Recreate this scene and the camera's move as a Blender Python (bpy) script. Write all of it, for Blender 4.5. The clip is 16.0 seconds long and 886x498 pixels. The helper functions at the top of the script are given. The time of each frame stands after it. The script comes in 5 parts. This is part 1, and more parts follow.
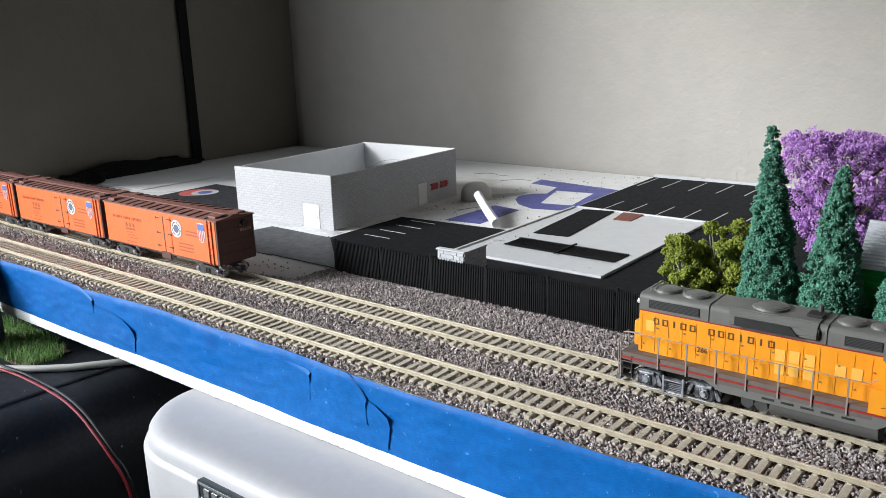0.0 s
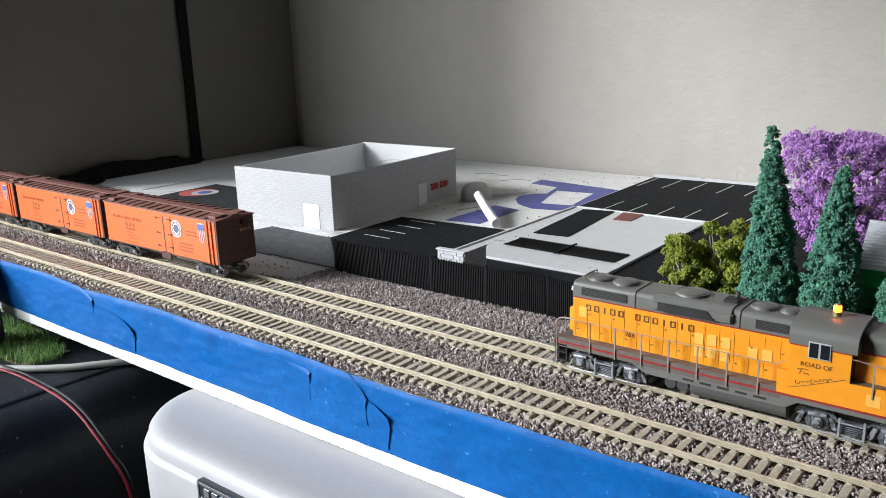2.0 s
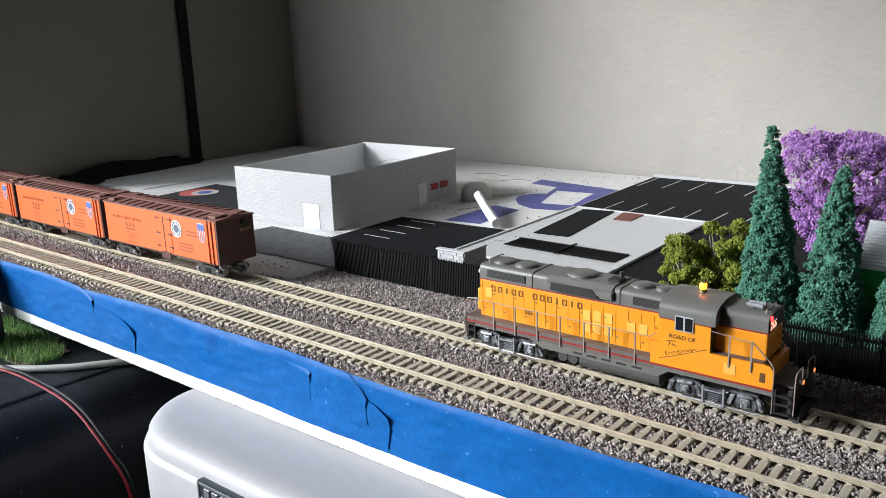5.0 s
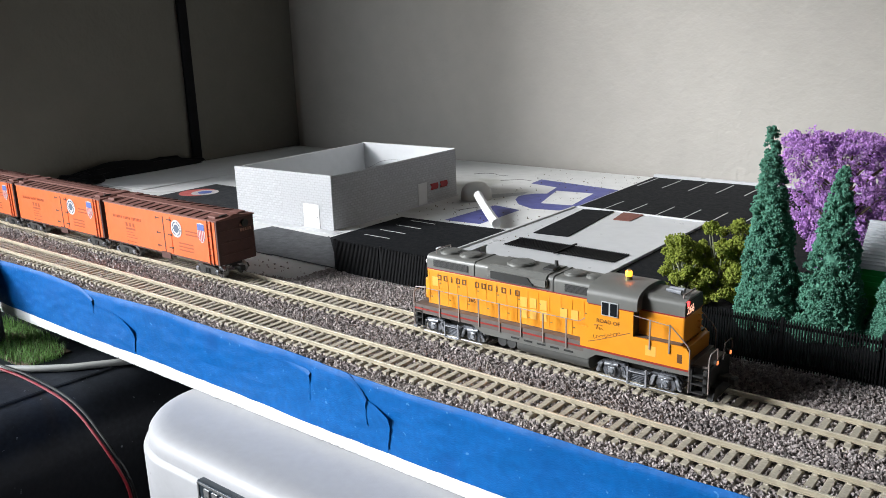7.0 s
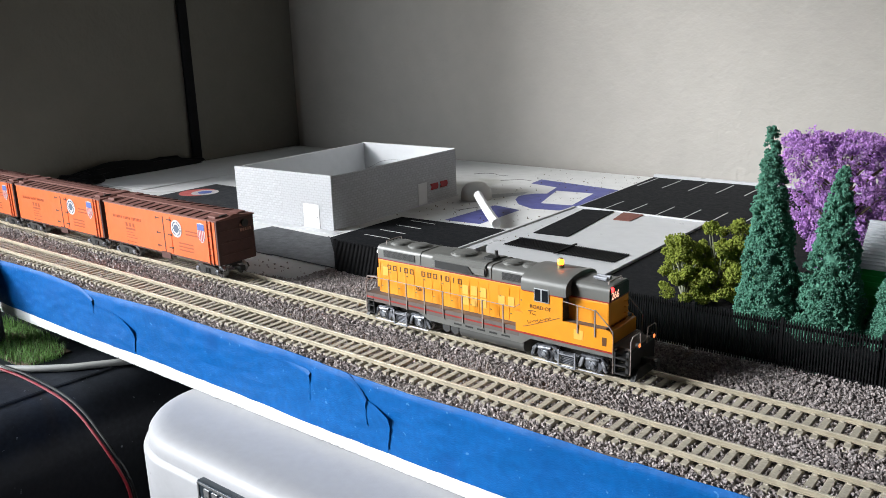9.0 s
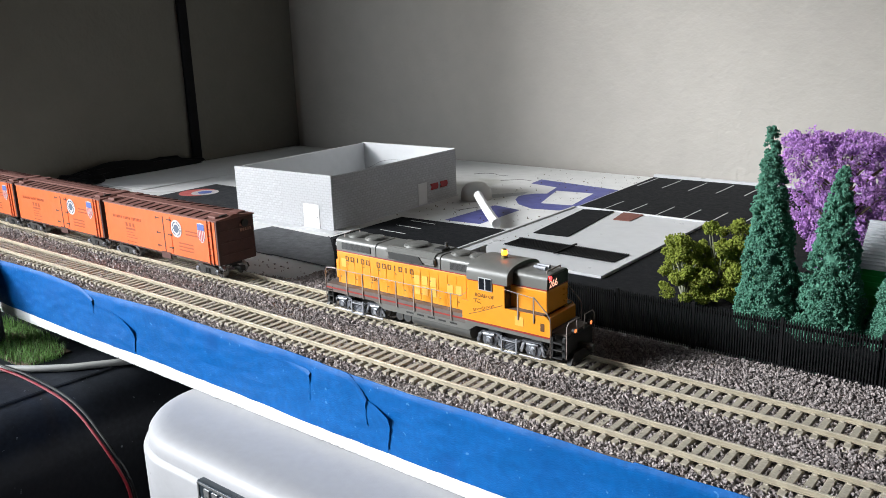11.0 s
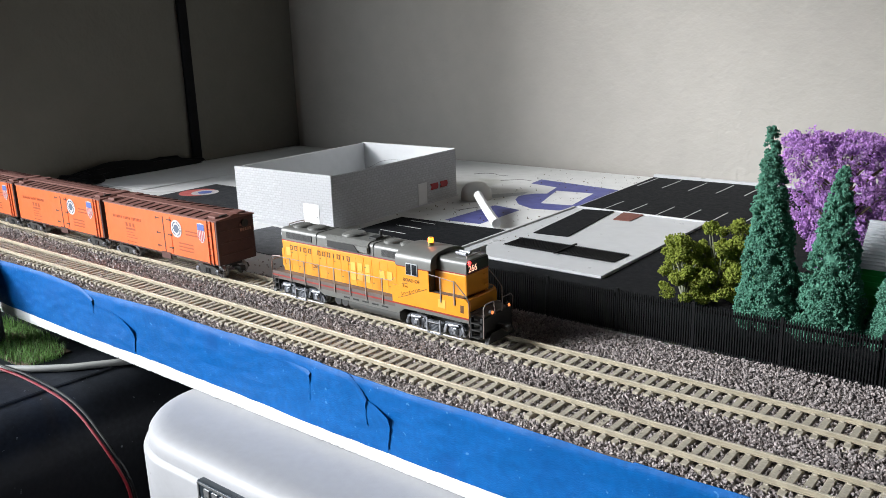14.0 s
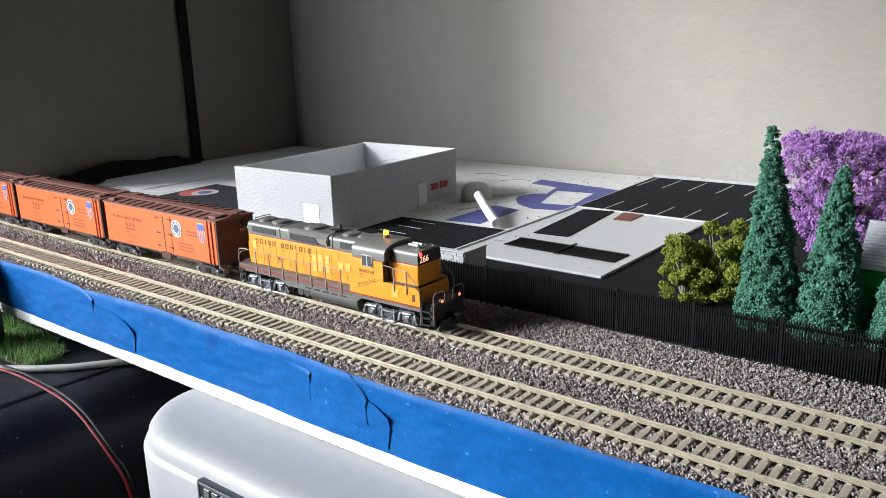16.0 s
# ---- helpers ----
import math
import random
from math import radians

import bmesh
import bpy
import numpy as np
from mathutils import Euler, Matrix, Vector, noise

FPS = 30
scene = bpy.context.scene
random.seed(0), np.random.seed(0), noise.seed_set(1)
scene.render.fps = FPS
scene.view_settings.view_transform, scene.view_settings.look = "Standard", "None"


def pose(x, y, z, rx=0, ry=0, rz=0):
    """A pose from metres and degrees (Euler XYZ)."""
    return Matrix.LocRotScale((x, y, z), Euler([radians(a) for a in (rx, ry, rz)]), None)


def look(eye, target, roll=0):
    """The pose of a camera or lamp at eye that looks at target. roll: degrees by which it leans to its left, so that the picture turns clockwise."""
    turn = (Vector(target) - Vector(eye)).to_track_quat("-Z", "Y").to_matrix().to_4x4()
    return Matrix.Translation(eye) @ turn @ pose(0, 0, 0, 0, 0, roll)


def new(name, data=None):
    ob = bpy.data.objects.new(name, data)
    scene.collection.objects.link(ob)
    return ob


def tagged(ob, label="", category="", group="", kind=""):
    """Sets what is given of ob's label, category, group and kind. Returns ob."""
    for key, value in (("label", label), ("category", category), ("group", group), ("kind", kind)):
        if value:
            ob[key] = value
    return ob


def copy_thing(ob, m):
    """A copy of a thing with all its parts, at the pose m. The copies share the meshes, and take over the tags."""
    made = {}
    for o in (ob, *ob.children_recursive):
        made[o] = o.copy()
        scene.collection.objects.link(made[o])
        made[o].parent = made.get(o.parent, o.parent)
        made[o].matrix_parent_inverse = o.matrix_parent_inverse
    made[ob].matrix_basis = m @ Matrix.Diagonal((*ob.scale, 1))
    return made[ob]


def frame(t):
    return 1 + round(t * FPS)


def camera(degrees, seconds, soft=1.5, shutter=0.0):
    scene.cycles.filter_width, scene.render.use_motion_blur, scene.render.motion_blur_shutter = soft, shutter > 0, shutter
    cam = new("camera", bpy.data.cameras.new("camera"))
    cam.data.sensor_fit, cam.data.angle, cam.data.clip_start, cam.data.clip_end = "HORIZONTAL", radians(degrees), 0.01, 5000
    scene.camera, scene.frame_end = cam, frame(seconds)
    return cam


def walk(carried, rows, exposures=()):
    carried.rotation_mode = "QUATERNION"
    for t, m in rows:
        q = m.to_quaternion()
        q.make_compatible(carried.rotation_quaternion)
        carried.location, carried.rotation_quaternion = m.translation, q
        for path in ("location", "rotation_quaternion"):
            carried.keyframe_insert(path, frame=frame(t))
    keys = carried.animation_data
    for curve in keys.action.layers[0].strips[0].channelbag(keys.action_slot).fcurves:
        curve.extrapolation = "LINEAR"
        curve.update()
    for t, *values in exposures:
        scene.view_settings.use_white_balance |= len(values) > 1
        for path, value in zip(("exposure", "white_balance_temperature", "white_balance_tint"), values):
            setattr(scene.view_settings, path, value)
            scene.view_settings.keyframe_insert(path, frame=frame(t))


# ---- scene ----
cam = camera(56.32, 16.0, soft=0.65)
# The layout is a small-scale model railway: lengths below are in millimetres, scaled by MM.
MM = 0.001
EYE = Vector((43.84, -216.97, 107.44)) * MM
AIM = EYE + Vector((-0.6110158, 0.7487385, -0.2570028))
walk(cam, [(0.0, look(EYE, AIM, -1.93)), (16.0, look(EYE, AIM, -1.93))], [(0.0, 0.25), (16.0, 0.25)])

# ---------------------------------------------------------------- light
world = bpy.data.worlds.new("world")
world.use_nodes = True
scene.world = world
sky = world.node_tree.nodes.new("ShaderNodeTexSky")
sky.sky_type, sky.sun_disc = "NISHITA", False
sky.sun_elevation, sky.sun_rotation = radians(27), radians(230)
world.node_tree.links.new(sky.outputs[0], world.node_tree.nodes["Background"].inputs[0])
world.node_tree.nodes["Background"].inputs[1].default_value = 0.1

# daylight through the side window: low bright hazy sun, and the sky's light in the opening
WIN_Y0, WIN_Y1, WIN_Z0, WIN_Z1 = -860.0, 45.0, 0.0, 545.0
sun = bpy.data.lights.new("sun", "SUN")
sun.energy, sun.angle, sun.color = 4.2, radians(15), (0.955, 0.975, 1.0)
sun_ob = new("sun", sun)
sun_ob.matrix_basis = look((-2.0, -1.7, 1.4), (-2.0 + 0.71, -1.7 + 0.65, 1.4 - 0.47))
lamp = bpy.data.lights.new("window_daylight", "AREA")
lamp.shape, lamp.size, lamp.size_y = "RECTANGLE", 0.66, 0.5
lamp.energy, lamp.color = 8.6, (0.86, 0.94, 1.0)
lamp_ob = new("window_daylight", lamp)
lamp_ob.matrix_basis = pose(-0.60, -0.50, 0.285, 0, -90, 0)


# ---------------------------------------------------------------- materials
def material(name, color, rough=0.6, metal=0.0, vary=0.12, grain=400.0, bump=0.0, bump_scale=800.0, spot=None, emit=None, spec=0.5, island=0.0, blotch=None):
    m = bpy.data.materials.new(name)
    m.use_nodes = True
    nt = m.node_tree
    b = nt.nodes["Principled BSDF"]
    b.inputs["Roughness"].default_value, b.inputs["Metallic"].default_value = rough, metal
    b.inputs["Specular IOR Level"].default_value = spec
    co = nt.nodes.new("ShaderNodeTexCoord").outputs["Object"]
    base = tuple(color) + (1.0,)

    def noise_at(scale, detail=4.0):
        n = nt.nodes.new("ShaderNodeTexNoise")
        n.inputs["Scale"].default_value, n.inputs["Detail"].default_value = scale, detail
        nt.links.new(co, n.inputs["Vector"])
        return n.outputs["Fac"]

    def scaled(socket, lo, hi):
        r = nt.nodes.new("ShaderNodeMapRange")
        r.inputs["From Min"].default_value, r.inputs["From Max"].default_value = 0.3, 0.7
        r.inputs["To Min"].default_value, r.inputs["To Max"].default_value = lo, hi
        nt.links.new(socket, r.inputs["Value"])
        return r.outputs["Result"]

    def mixed(fac, a, c, blend="MIX"):
        x = nt.nodes.new("ShaderNodeMix")
        x.data_type, x.blend_type = "RGBA", blend
        for sock, val in ((x.inputs[0], fac), (x.inputs[6], a), (x.inputs[7], c)):
            if hasattr(val, "is_linked"):
                nt.links.new(val, sock)
            else:
                sock.default_value = val
        return x.outputs[2]

    col = mixed(scaled(noise_at(grain), 0.0, 1.0), tuple(c * (1 - vary) for c in color) + (1.0,), tuple(min(1, c * (1 + vary)) for c in color) + (1.0,))
    col = mixed(scaled(noise_at(grain * 0.09, 3.0), 0.0, vary * 1.6), col, tuple(c * 0.62 for c in color) + (1.0,))
    if island:
        geo = nt.nodes.new("ShaderNodeNewGeometry")
        ramp = nt.nodes.new("ShaderNodeMapRange")
        ramp.inputs["To Min"].default_value, ramp.inputs["To Max"].default_value = 1 - island, 1 + island
        nt.links.new(geo.outputs["Random Per Island"], ramp.inputs["Value"])
        comb = nt.nodes.new("ShaderNodeCombineColor")
        for i in range(3):
            nt.links.new(ramp.outputs[0], comb.inputs[i])
        col = mixed(1.0, col, comb.outputs[0], "MULTIPLY")
    if spot:
        r = nt.nodes.new("ShaderNodeMapRange")
        r.inputs["From Min"].default_value, r.inputs["From Max"].default_value = spot[2], spot[2] + 0.04
        nt.links.new(noise_at(spot[1], 2.0), r.inputs["Value"])
        col = mixed(r.outputs["Result"], col, tuple(spot[0]) + (1.0,))
    if blotch:
        r = nt.nodes.new("ShaderNodeMapRange")
        r.inputs["From Min"].default_value, r.inputs["From Max"].default_value = blotch[2], blotch[2] + 0.2
        nt.links.new(noise_at(blotch[1], 5.0), r.inputs["Value"])
        col = mixed(r.outputs["Result"], col, tuple(blotch[0]) + (1.0,))
    nt.links.new(col, b.inputs["Base Color"])
    nt.links.new(scaled(noise_at(grain * 0.4), max(0.03, rough - 0.08), min(1.0, rough + 0.08)), b.inputs["Roughness"])
    if bump:
        n = nt.nodes.new("ShaderNodeBump")
        n.inputs["Strength"].default_value, n.inputs["Distance"].default_value = 1.0, bump * MM
        nt.links.new(noise_at(bump_scale, 3.0), n.inputs["Height"])
        nt.links.new(n.outputs[0], b.inputs["Normal"])
    if emit:
        b.inputs["Emission Color"].default_value = tuple(emit[0]) + (1.0,)
        b.inputs["Emission Strength"].default_value = emit[1]
    return m


M = dict(
    wall=material("wall_paint", (0.455, 0.43, 0.395), 0.8, vary=0.03, grain=60, bump=0.62, bump_scale=250, spec=0.2),
    # west wall tone is lowered so that its shade sits in the colour
    wallwest=material("olive_grey_in_shade", (0.215, 0.205, 0.175), 0.75, vary=0.03, grain=60, bump=1.0, bump_scale=210, spec=0.2),
    # unseen walls, ceiling and carpet: dark tones chosen to cut bounced light
    darkwall=material("low_bounce_wall", (0.045, 0.038, 0.033), 0.7, vary=0.1, grain=40),
    ceiling=material("low_bounce_ceiling", (0.14, 0.13, 0.12), 0.8, vary=0.03, grain=60),
    carpet=material("carpet", (0.16, 0.14, 0.12), 0.95, grain=300, bump=2, bump_scale=300),
    frame=material("window_paint", (0.8, 0.8, 0.78), 0.45, vary=0.04),
    black=material("black_metal", (0.010, 0.010, 0.011), 0.6, spec=0.12, grain=200),
    foam=material("white_foam", (0.80, 0.80, 0.79), 0.75, vary=0.04, grain=900, bump=0.25, bump_scale=900),
    board=material("white_board", (0.72, 0.72, 0.71), 0.6, vary=0.05, grain=120, spot=((0.05, 0.04, 0.035), 420, 0.735), blotch=((0.30, 0.30, 0.24), 14, 0.62)),
    paper=material("paper", (0.80, 0.80, 0.80), 0.7, vary=0.05, grain=60, blotch=((0.40, 0.39, 0.36), 12, 0.6)),
    styrene=material("white_styrene", (0.58, 0.59, 0.605), 0.35, vary=0.03, grain=200),
    brickwhite=material("white_block", (0.53, 0.54, 0.56), 0.55, vary=0.05, grain=700, island=0.06),
    doorwhite=material("bright_white_card", (0.76, 0.76, 0.76), 0.5, vary=0.03, grain=200),
    mortar=material("grey_joint", (0.47, 0.475, 0.49), 0.8, vary=0.1, grain=500),
    asphalt=material("black_card", (0.011, 0.012, 0.014), 0.8, vary=0.25, grain=900, bump=0.06, bump_scale=2500, spec=0.12),
    asphaltgrey=material("grey_card", (0.035, 0.038, 0.043), 0.55, vary=0.18, grain=700, bump=0.05, bump_scale=2500),
    stripe=material("stripe_paint", (0.55, 0.55, 0.55), 0.6, vary=0.2, grain=900),
    blueprint=material("blue_print", (0.09, 0.10, 0.32), 0.55, vary=0.18, grain=200),
    brown=material("brown_card", (0.20, 0.07, 0.05), 0.7, vary=0.2, grain=700),
    ballast=material("grey_brown_ballast", (0.385, 0.34, 0.33), 0.9, vary=0.25, grain=1500, island=0.4, spec=0.25),
    # stone colour taken down, the shade between stones put into the bed
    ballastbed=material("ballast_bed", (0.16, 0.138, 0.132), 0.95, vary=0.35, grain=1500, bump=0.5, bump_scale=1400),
    # rail colours are raised to hold the window's reflection, the head most
    railhead=material("railhead_glint", (0.72, 0.66, 0.53), 0.4, 0.3, vary=0.1, grain=300),
    rail=material("rail_metal", (0.48, 0.425, 0.32), 0.38, 0.25, vary=0.15, grain=300),
    tie=material("tan_tie", (0.46, 0.415, 0.335), 0.8, vary=0.2, grain=900, spec=0.3),
    tape=material("blue_tape", (0.0, 0.100, 0.35), 0.52, spec=0.16, vary=0.14, grain=420, bump=0.12, bump_scale=2000, spot=((0.05, 0.20, 0.48), 520, 0.715), blotch=((0.0, 0.072, 0.275), 45, 0.55)),
    table=material("grey_table_plastic", (0.345, 0.345, 0.36), 0.52, vary=0.03, grain=300, bump=0.03, bump_scale=2500, spot=((0.15, 0.13, 0.11), 150, 0.78)),
    blackplastic=material("black_plastic", (0.017, 0.020, 0.026), 0.45, vary=0.3, grain=500, bump=0.05, bump_scale=1800, spot=((0.22, 0.24, 0.27), 420, 0.725), spec=0.3),
    greyplastic=material("grey_plastic", (0.10, 0.10, 0.10), 0.5, vary=0.1),
    plate=material("dark_plate", (0.03, 0.04, 0.05), 0.35, 0.2),
    platetext=material("plate_silver", (0.6, 0.6, 0.6), 0.3, 0.8),
    grass=material("static_grass", (0.20, 0.36, 0.11), 0.8, vary=0.2, grain=500, island=0.35),
    cable=material("grey_cable", (0.40, 0.40, 0.38), 0.45, vary=0.05),
    wirered=material("red_wire", (0.20, 0.010, 0.018), 0.4, vary=0.05),
    wireblack=material("black_wire", (0.012, 0.012, 0.012), 0.35, vary=0.05),
    conifer=material("conifer_foam", (0.11, 0.285, 0.205), 0.95, vary=0.22, grain=900, island=0.18, spec=0.15),
    bark=material("bark", (0.13, 0.09, 0.06), 0.9, vary=0.2, grain=900, bump=0.2, bump_scale=1500),
    olivebark=material("olive_branch", (0.26, 0.27, 0.19), 0.9, vary=0.2, grain=900),
    olive=material("olive_foam", (0.255, 0.30, 0.055), 0.95, vary=0.25, grain=900, island=0.22, spec=0.15),
    purple=material("purple_flock", (0.53, 0.285, 0.65), 0.9, vary=0.2, grain=900, island=0.3, spec=0.2),
    green=material("green_plastic", (0.01, 0.36, 0.07), 0.45, vary=0.08),
    roofwhite=material("ribbed_roof", (0.62, 0.64, 0.68), 0.4, vary=0.05),
    bowl=material("milky_plastic", (0.58, 0.56, 0.52), 0.35, vary=0.08, grain=90),
    red=material("red_paint", (0.42, 0.02, 0.03), 0.55),
    hair=material("thin_wire", (0.09, 0.08, 0.08), 0.5),
    yellow=material("armour_yellow", (0.82, 0.31, 0.02), 0.36, vary=0.04, grain=300),
    # body yellow made paler, a reflection painted into the panel colour
    yellowpale=material("panel_yellow_with_sheen", (0.87, 0.46, 0.09), 0.4, vary=0.04),
    locogrey=material("harbor_grey", (0.15, 0.15, 0.14), 0.36, vary=0.06, grain=300),
    locodark=material("dark_grey", (0.055, 0.055, 0.055), 0.5, vary=0.1),
    tank=material("tank_grey", (0.085, 0.085, 0.08), 0.4, vary=0.08),
    walkway=material("walkway_grey", (0.13, 0.105, 0.095), 0.6, vary=0.1),
    grille=material("grille_black", (0.02, 0.02, 0.02), 0.55, vary=0.2),
    stripered=material("red_stripe", (0.30, 0.025, 0.018), 0.45),
    # near-black blotches on both truck metals imitate highlights against dark gaps
    silver=material("silver_truck", (0.50, 0.52, 0.56), 0.26, 0.5, vary=0.4, grain=600, blotch=((0.03, 0.03, 0.034), 520, 0.47)),
    truckgrey=material("truck_grey", (0.20, 0.21, 0.235), 0.34, 0.4, vary=0.3, grain=500, blotch=((0.02, 0.02, 0.022), 400, 0.46)),
    steel=material("wheel_steel", (0.45, 0.45, 0.45), 0.3, 0.9),
    handrail=material("handrail_grey", (0.29, 0.24, 0.22), 0.5),
    hanger=material("pale_step_metal", (0.33, 0.34, 0.37), 0.4, 0.3),
    letter=material("dark_lettering", (0.13, 0.055, 0.02), 0.5),
    glassdark=material("cab_window", (0.015, 0.017, 0.02), 0.1),
    whitepaint=material("white_paint", (0.72, 0.72, 0.74), 0.45),
    sash=material("sash_grey", (0.45, 0.46, 0.48), 0.4),
    beacon=material("amber_beacon", (0.9, 0.45, 0.05), 0.3, emit=((1.0, 0.17, 0.012), 6.5)),
    redlight=material("red_light", (0.7, 0.02, 0.03), 0.3, emit=((1.0, 0.03, 0.03), 5.0)),
    numlight=material("number_light", (0.9, 0.6, 0.5), 0.3, emit=((1.0, 0.50, 0.36), 1.1)),
    ditch=material("ditch_light", (0.9, 0.5, 0.2), 0.3, emit=((1.0, 0.26, 0.08), 1.15)),
    orange=material("reefer_orange", (0.79, 0.155, 0.044), 0.42, vary=0.05, grain=300),
    mineral=material("mineral_brown", (0.095, 0.038, 0.03), 0.6, vary=0.15, grain=400),
    roofbrown=material("roof_brown", (0.20, 0.085, 0.068), 0.6, vary=0.15, grain=400),
    # pale tone paints the eave's highlight; the end lettering shares it
    eave=material("eave_highlight_and_letters", (0.42, 0.20, 0.14), 0.5, vary=0.3, grain=500),
    heraldgrey=material("herald_ink", (0.10, 0.13, 0.19), 0.5),
    palewhite=material("aged_white", (0.60, 0.56, 0.56), 0.5),
    shieldred=material("shield_red", (0.55, 0.13, 0.12), 0.5),
    shieldblue=material("shield_blue", (0.10, 0.15, 0.42), 0.5),
    reeferletter=material("reefer_lettering", (0.36, 0.075, 0.025), 0.5),
    darktruck=material("dark_truck", (0.03, 0.028, 0.026), 0.6, vary=0.2),
    brass=material("brass_tone", (0.30, 0.24, 0.10), 0.4, 0.5),
)


# ---------------------------------------------------------------- mesh helpers (millimetres)
def box(bm, x0, x1, y0, y1, z0, z1, bevel=0.0, seg=2):
    m = Matrix.Translation(((x0 + x1) / 2, (y0 + y1) / 2, (z0 + z1) / 2)) @ Matrix.Diagonal((abs(x1 - x0), abs(y1 - y0), abs(z1 - z0), 1))
    g = bmesh.ops.create_cube(bm, size=1.0, matrix=m)
    if bevel:
        edges = list({e for v in g["verts"] for e in v.link_edges})
        bmesh.ops.bevel(bm, geom=edges, offset=bevel, segments=seg, affect="EDGES", profile=0.6)
    return bm


def tube(bm, a, c, r0, r1=None, n=8, caps=True):
    a, c = Vector(a), Vector(c)
    r1 = r0 if r1 is None else r1
    d = c - a
    m = Matrix.Translation((a + c) / 2) @ d.to_track_quat("Z", "Y").to_matrix().to_4x4()
    bmesh.ops.create_cone(bm, cap_ends=caps, segments=n, radius1=r0, radius2=r1, depth=d.length, matrix=m)
    return bm


def rod(bm, pts, r, n=8):
    """A bent round bar through the points."""
    pts = [Vector(q) for q in pts]
    rings = []
    up = Vector((0, 0, 1))
    for i, q in enumerate(pts):
        d = (pts[min(i + 1, len(pts) - 1)] - pts[max(i - 1, 0)]).normalized()
        s = d.cross(up)
        s = s.normalized() if s.length > 1e-4 else Vector((1, 0, 0))
        t = s.cross(d).normalized()
        rings.append([bm.verts.new(q + r * (math.cos(k * math.tau / n) * s + math.sin(k * math.tau / n) * t)) for k in range(n)])
    for a, c in zip(rings, rings[1:]):
        for k in range(n):
            bm.faces.new((a[k], a[(k + 1) % n], c[(k + 1) % n], c[k]))
    bm.faces.new(rings[0][::-1])
    bm.faces.new(rings[-1])
    return bm


def prism(bm, outline, axis, lo, hi):
    """An outline of 2D points pushed from lo to hi along an axis: x (points y, z), y (points x, z) or z (points x, y)."""
    def at(u, v, w):
        return {"x": (w, u, v), "y": (u, w, v), "z": (u, v, w)}[axis]
    a = [bm.verts.new(at(u, v, lo)) for u, v in outline]
    c = [bm.verts.new(at(u, v, hi)) for u, v in outline]
    n = len(a)
    bm.faces.new(a)
    bm.faces.new(c[::-1])
    for k in range(n):
        bm.faces.new((a[k], c[k], c[(k + 1) % n], a[(k + 1) % n]))
    bmesh.ops.recalc_face_normals(bm, faces=bm.faces[:])
    return bm


def lathe(bm, prof, n=32):
    rings = [[bm.verts.new((r * math.cos(k * math.tau / n), r * math.sin(k * math.tau / n), z)) for k in range(n)] for r, z in prof]
    for a, c in zip(rings, rings[1:]):
        for k in range(n):
            bm.faces.new((a[k], a[(k + 1) % n], c[(k + 1) % n], c[k]))
    bm.faces.new(rings[0][::-1]); bm.faces.new(rings[-1])
    bmesh.ops.recalc_face_normals(bm, faces=bm.faces[:])
    return bm


def mesh_of(name, bm, mat, smooth=False):
    me = bpy.data.meshes.new(name)
    bmesh.ops.scale(bm, vec=(MM, MM, MM), verts=bm.verts[:])
    bm.to_mesh(me)
    bm.free()
    me.materials.append(mat)
    if smooth:
        me.shade_smooth()
        me.set_sharp_from_angle(angle=radians(38))
    return me


def part(name, bm, mat=None, parent=None, label="", smooth=False):
    ob = new(name, bm if isinstance(bm, bpy.types.Mesh) else mesh_of(name, bm, mat, smooth))
    if parent is not None:
        ob.parent = parent
    if label:
        ob["label"] = label
    return ob


def thing(name, label, category, x=0, y=0, z=0, group="", kind=""):
    ob = new(name)
    ob.empty_display_size = 0.01
    ob.location = (x * MM, y * MM, z * MM)
    return tagged(ob, label, category, group, kind)


def B():
    return bmesh.new()


def soup(name, verts, faces, mat):
    me = bpy.data.meshes.new(name)
    me.from_pydata((np.asarray(verts) * MM).tolist(), [], np.asarray(faces).tolist())
    me.materials.append(mat)
    return me


def stones(centres, radii, rng):
    """Small angular stones, eight faces each."""
    o = np.array([(1, 0, 0), (-1, 0, 0), (0, 1, 0), (0, -1, 0), (0, 0, 1), (0, 0, -1.0)])
    tri = np.array([(0, 2, 4), (2, 1, 4), (1, 3, 4), (3, 0, 4), (2, 0, 5), (1, 2, 5), (3, 1, 5), (0, 3, 5)])
    n = len(centres)
    ang = rng.uniform(0, math.tau, n)
    v = o[None] * rng.uniform(0.65, 1.15, (n, 6, 1)) * np.asarray(radii)[:, None, None] + rng.uniform(-0.28, 0.28, (n, 6, 3)) * np.asarray(radii)[:, None, None]
    tilt = rng.uniform(-0.7, 0.7, n)
    x, y, z = v[..., 0], v[..., 1], v[..., 2]
    x, z = x * np.cos(tilt)[:, None] - z * np.sin(tilt)[:, None], x * np.sin(tilt)[:, None] + z * np.cos(tilt)[:, None]
    x, y = x * np.cos(ang)[:, None] - y * np.sin(ang)[:, None], x * np.sin(ang)[:, None] + y * np.cos(ang)[:, None]
    v = np.stack([x, y, z], -1) + np.asarray(centres)[:, None]
    return v.reshape(-1, 3), (tri[None] + (np.arange(n) * 6)[:, None, None]).reshape(-1, 3)


# ---------------------------------------------------------------- the room
def structure(name, bm, mat, label):
    return tagged(part(name, bm, mat), label, "structure", kind="structure")


X0, X1, Y0, Y1, Z0, Z1 = -590.0, 4400.0, -3700.0, 338.0, -760.0, 1700.0


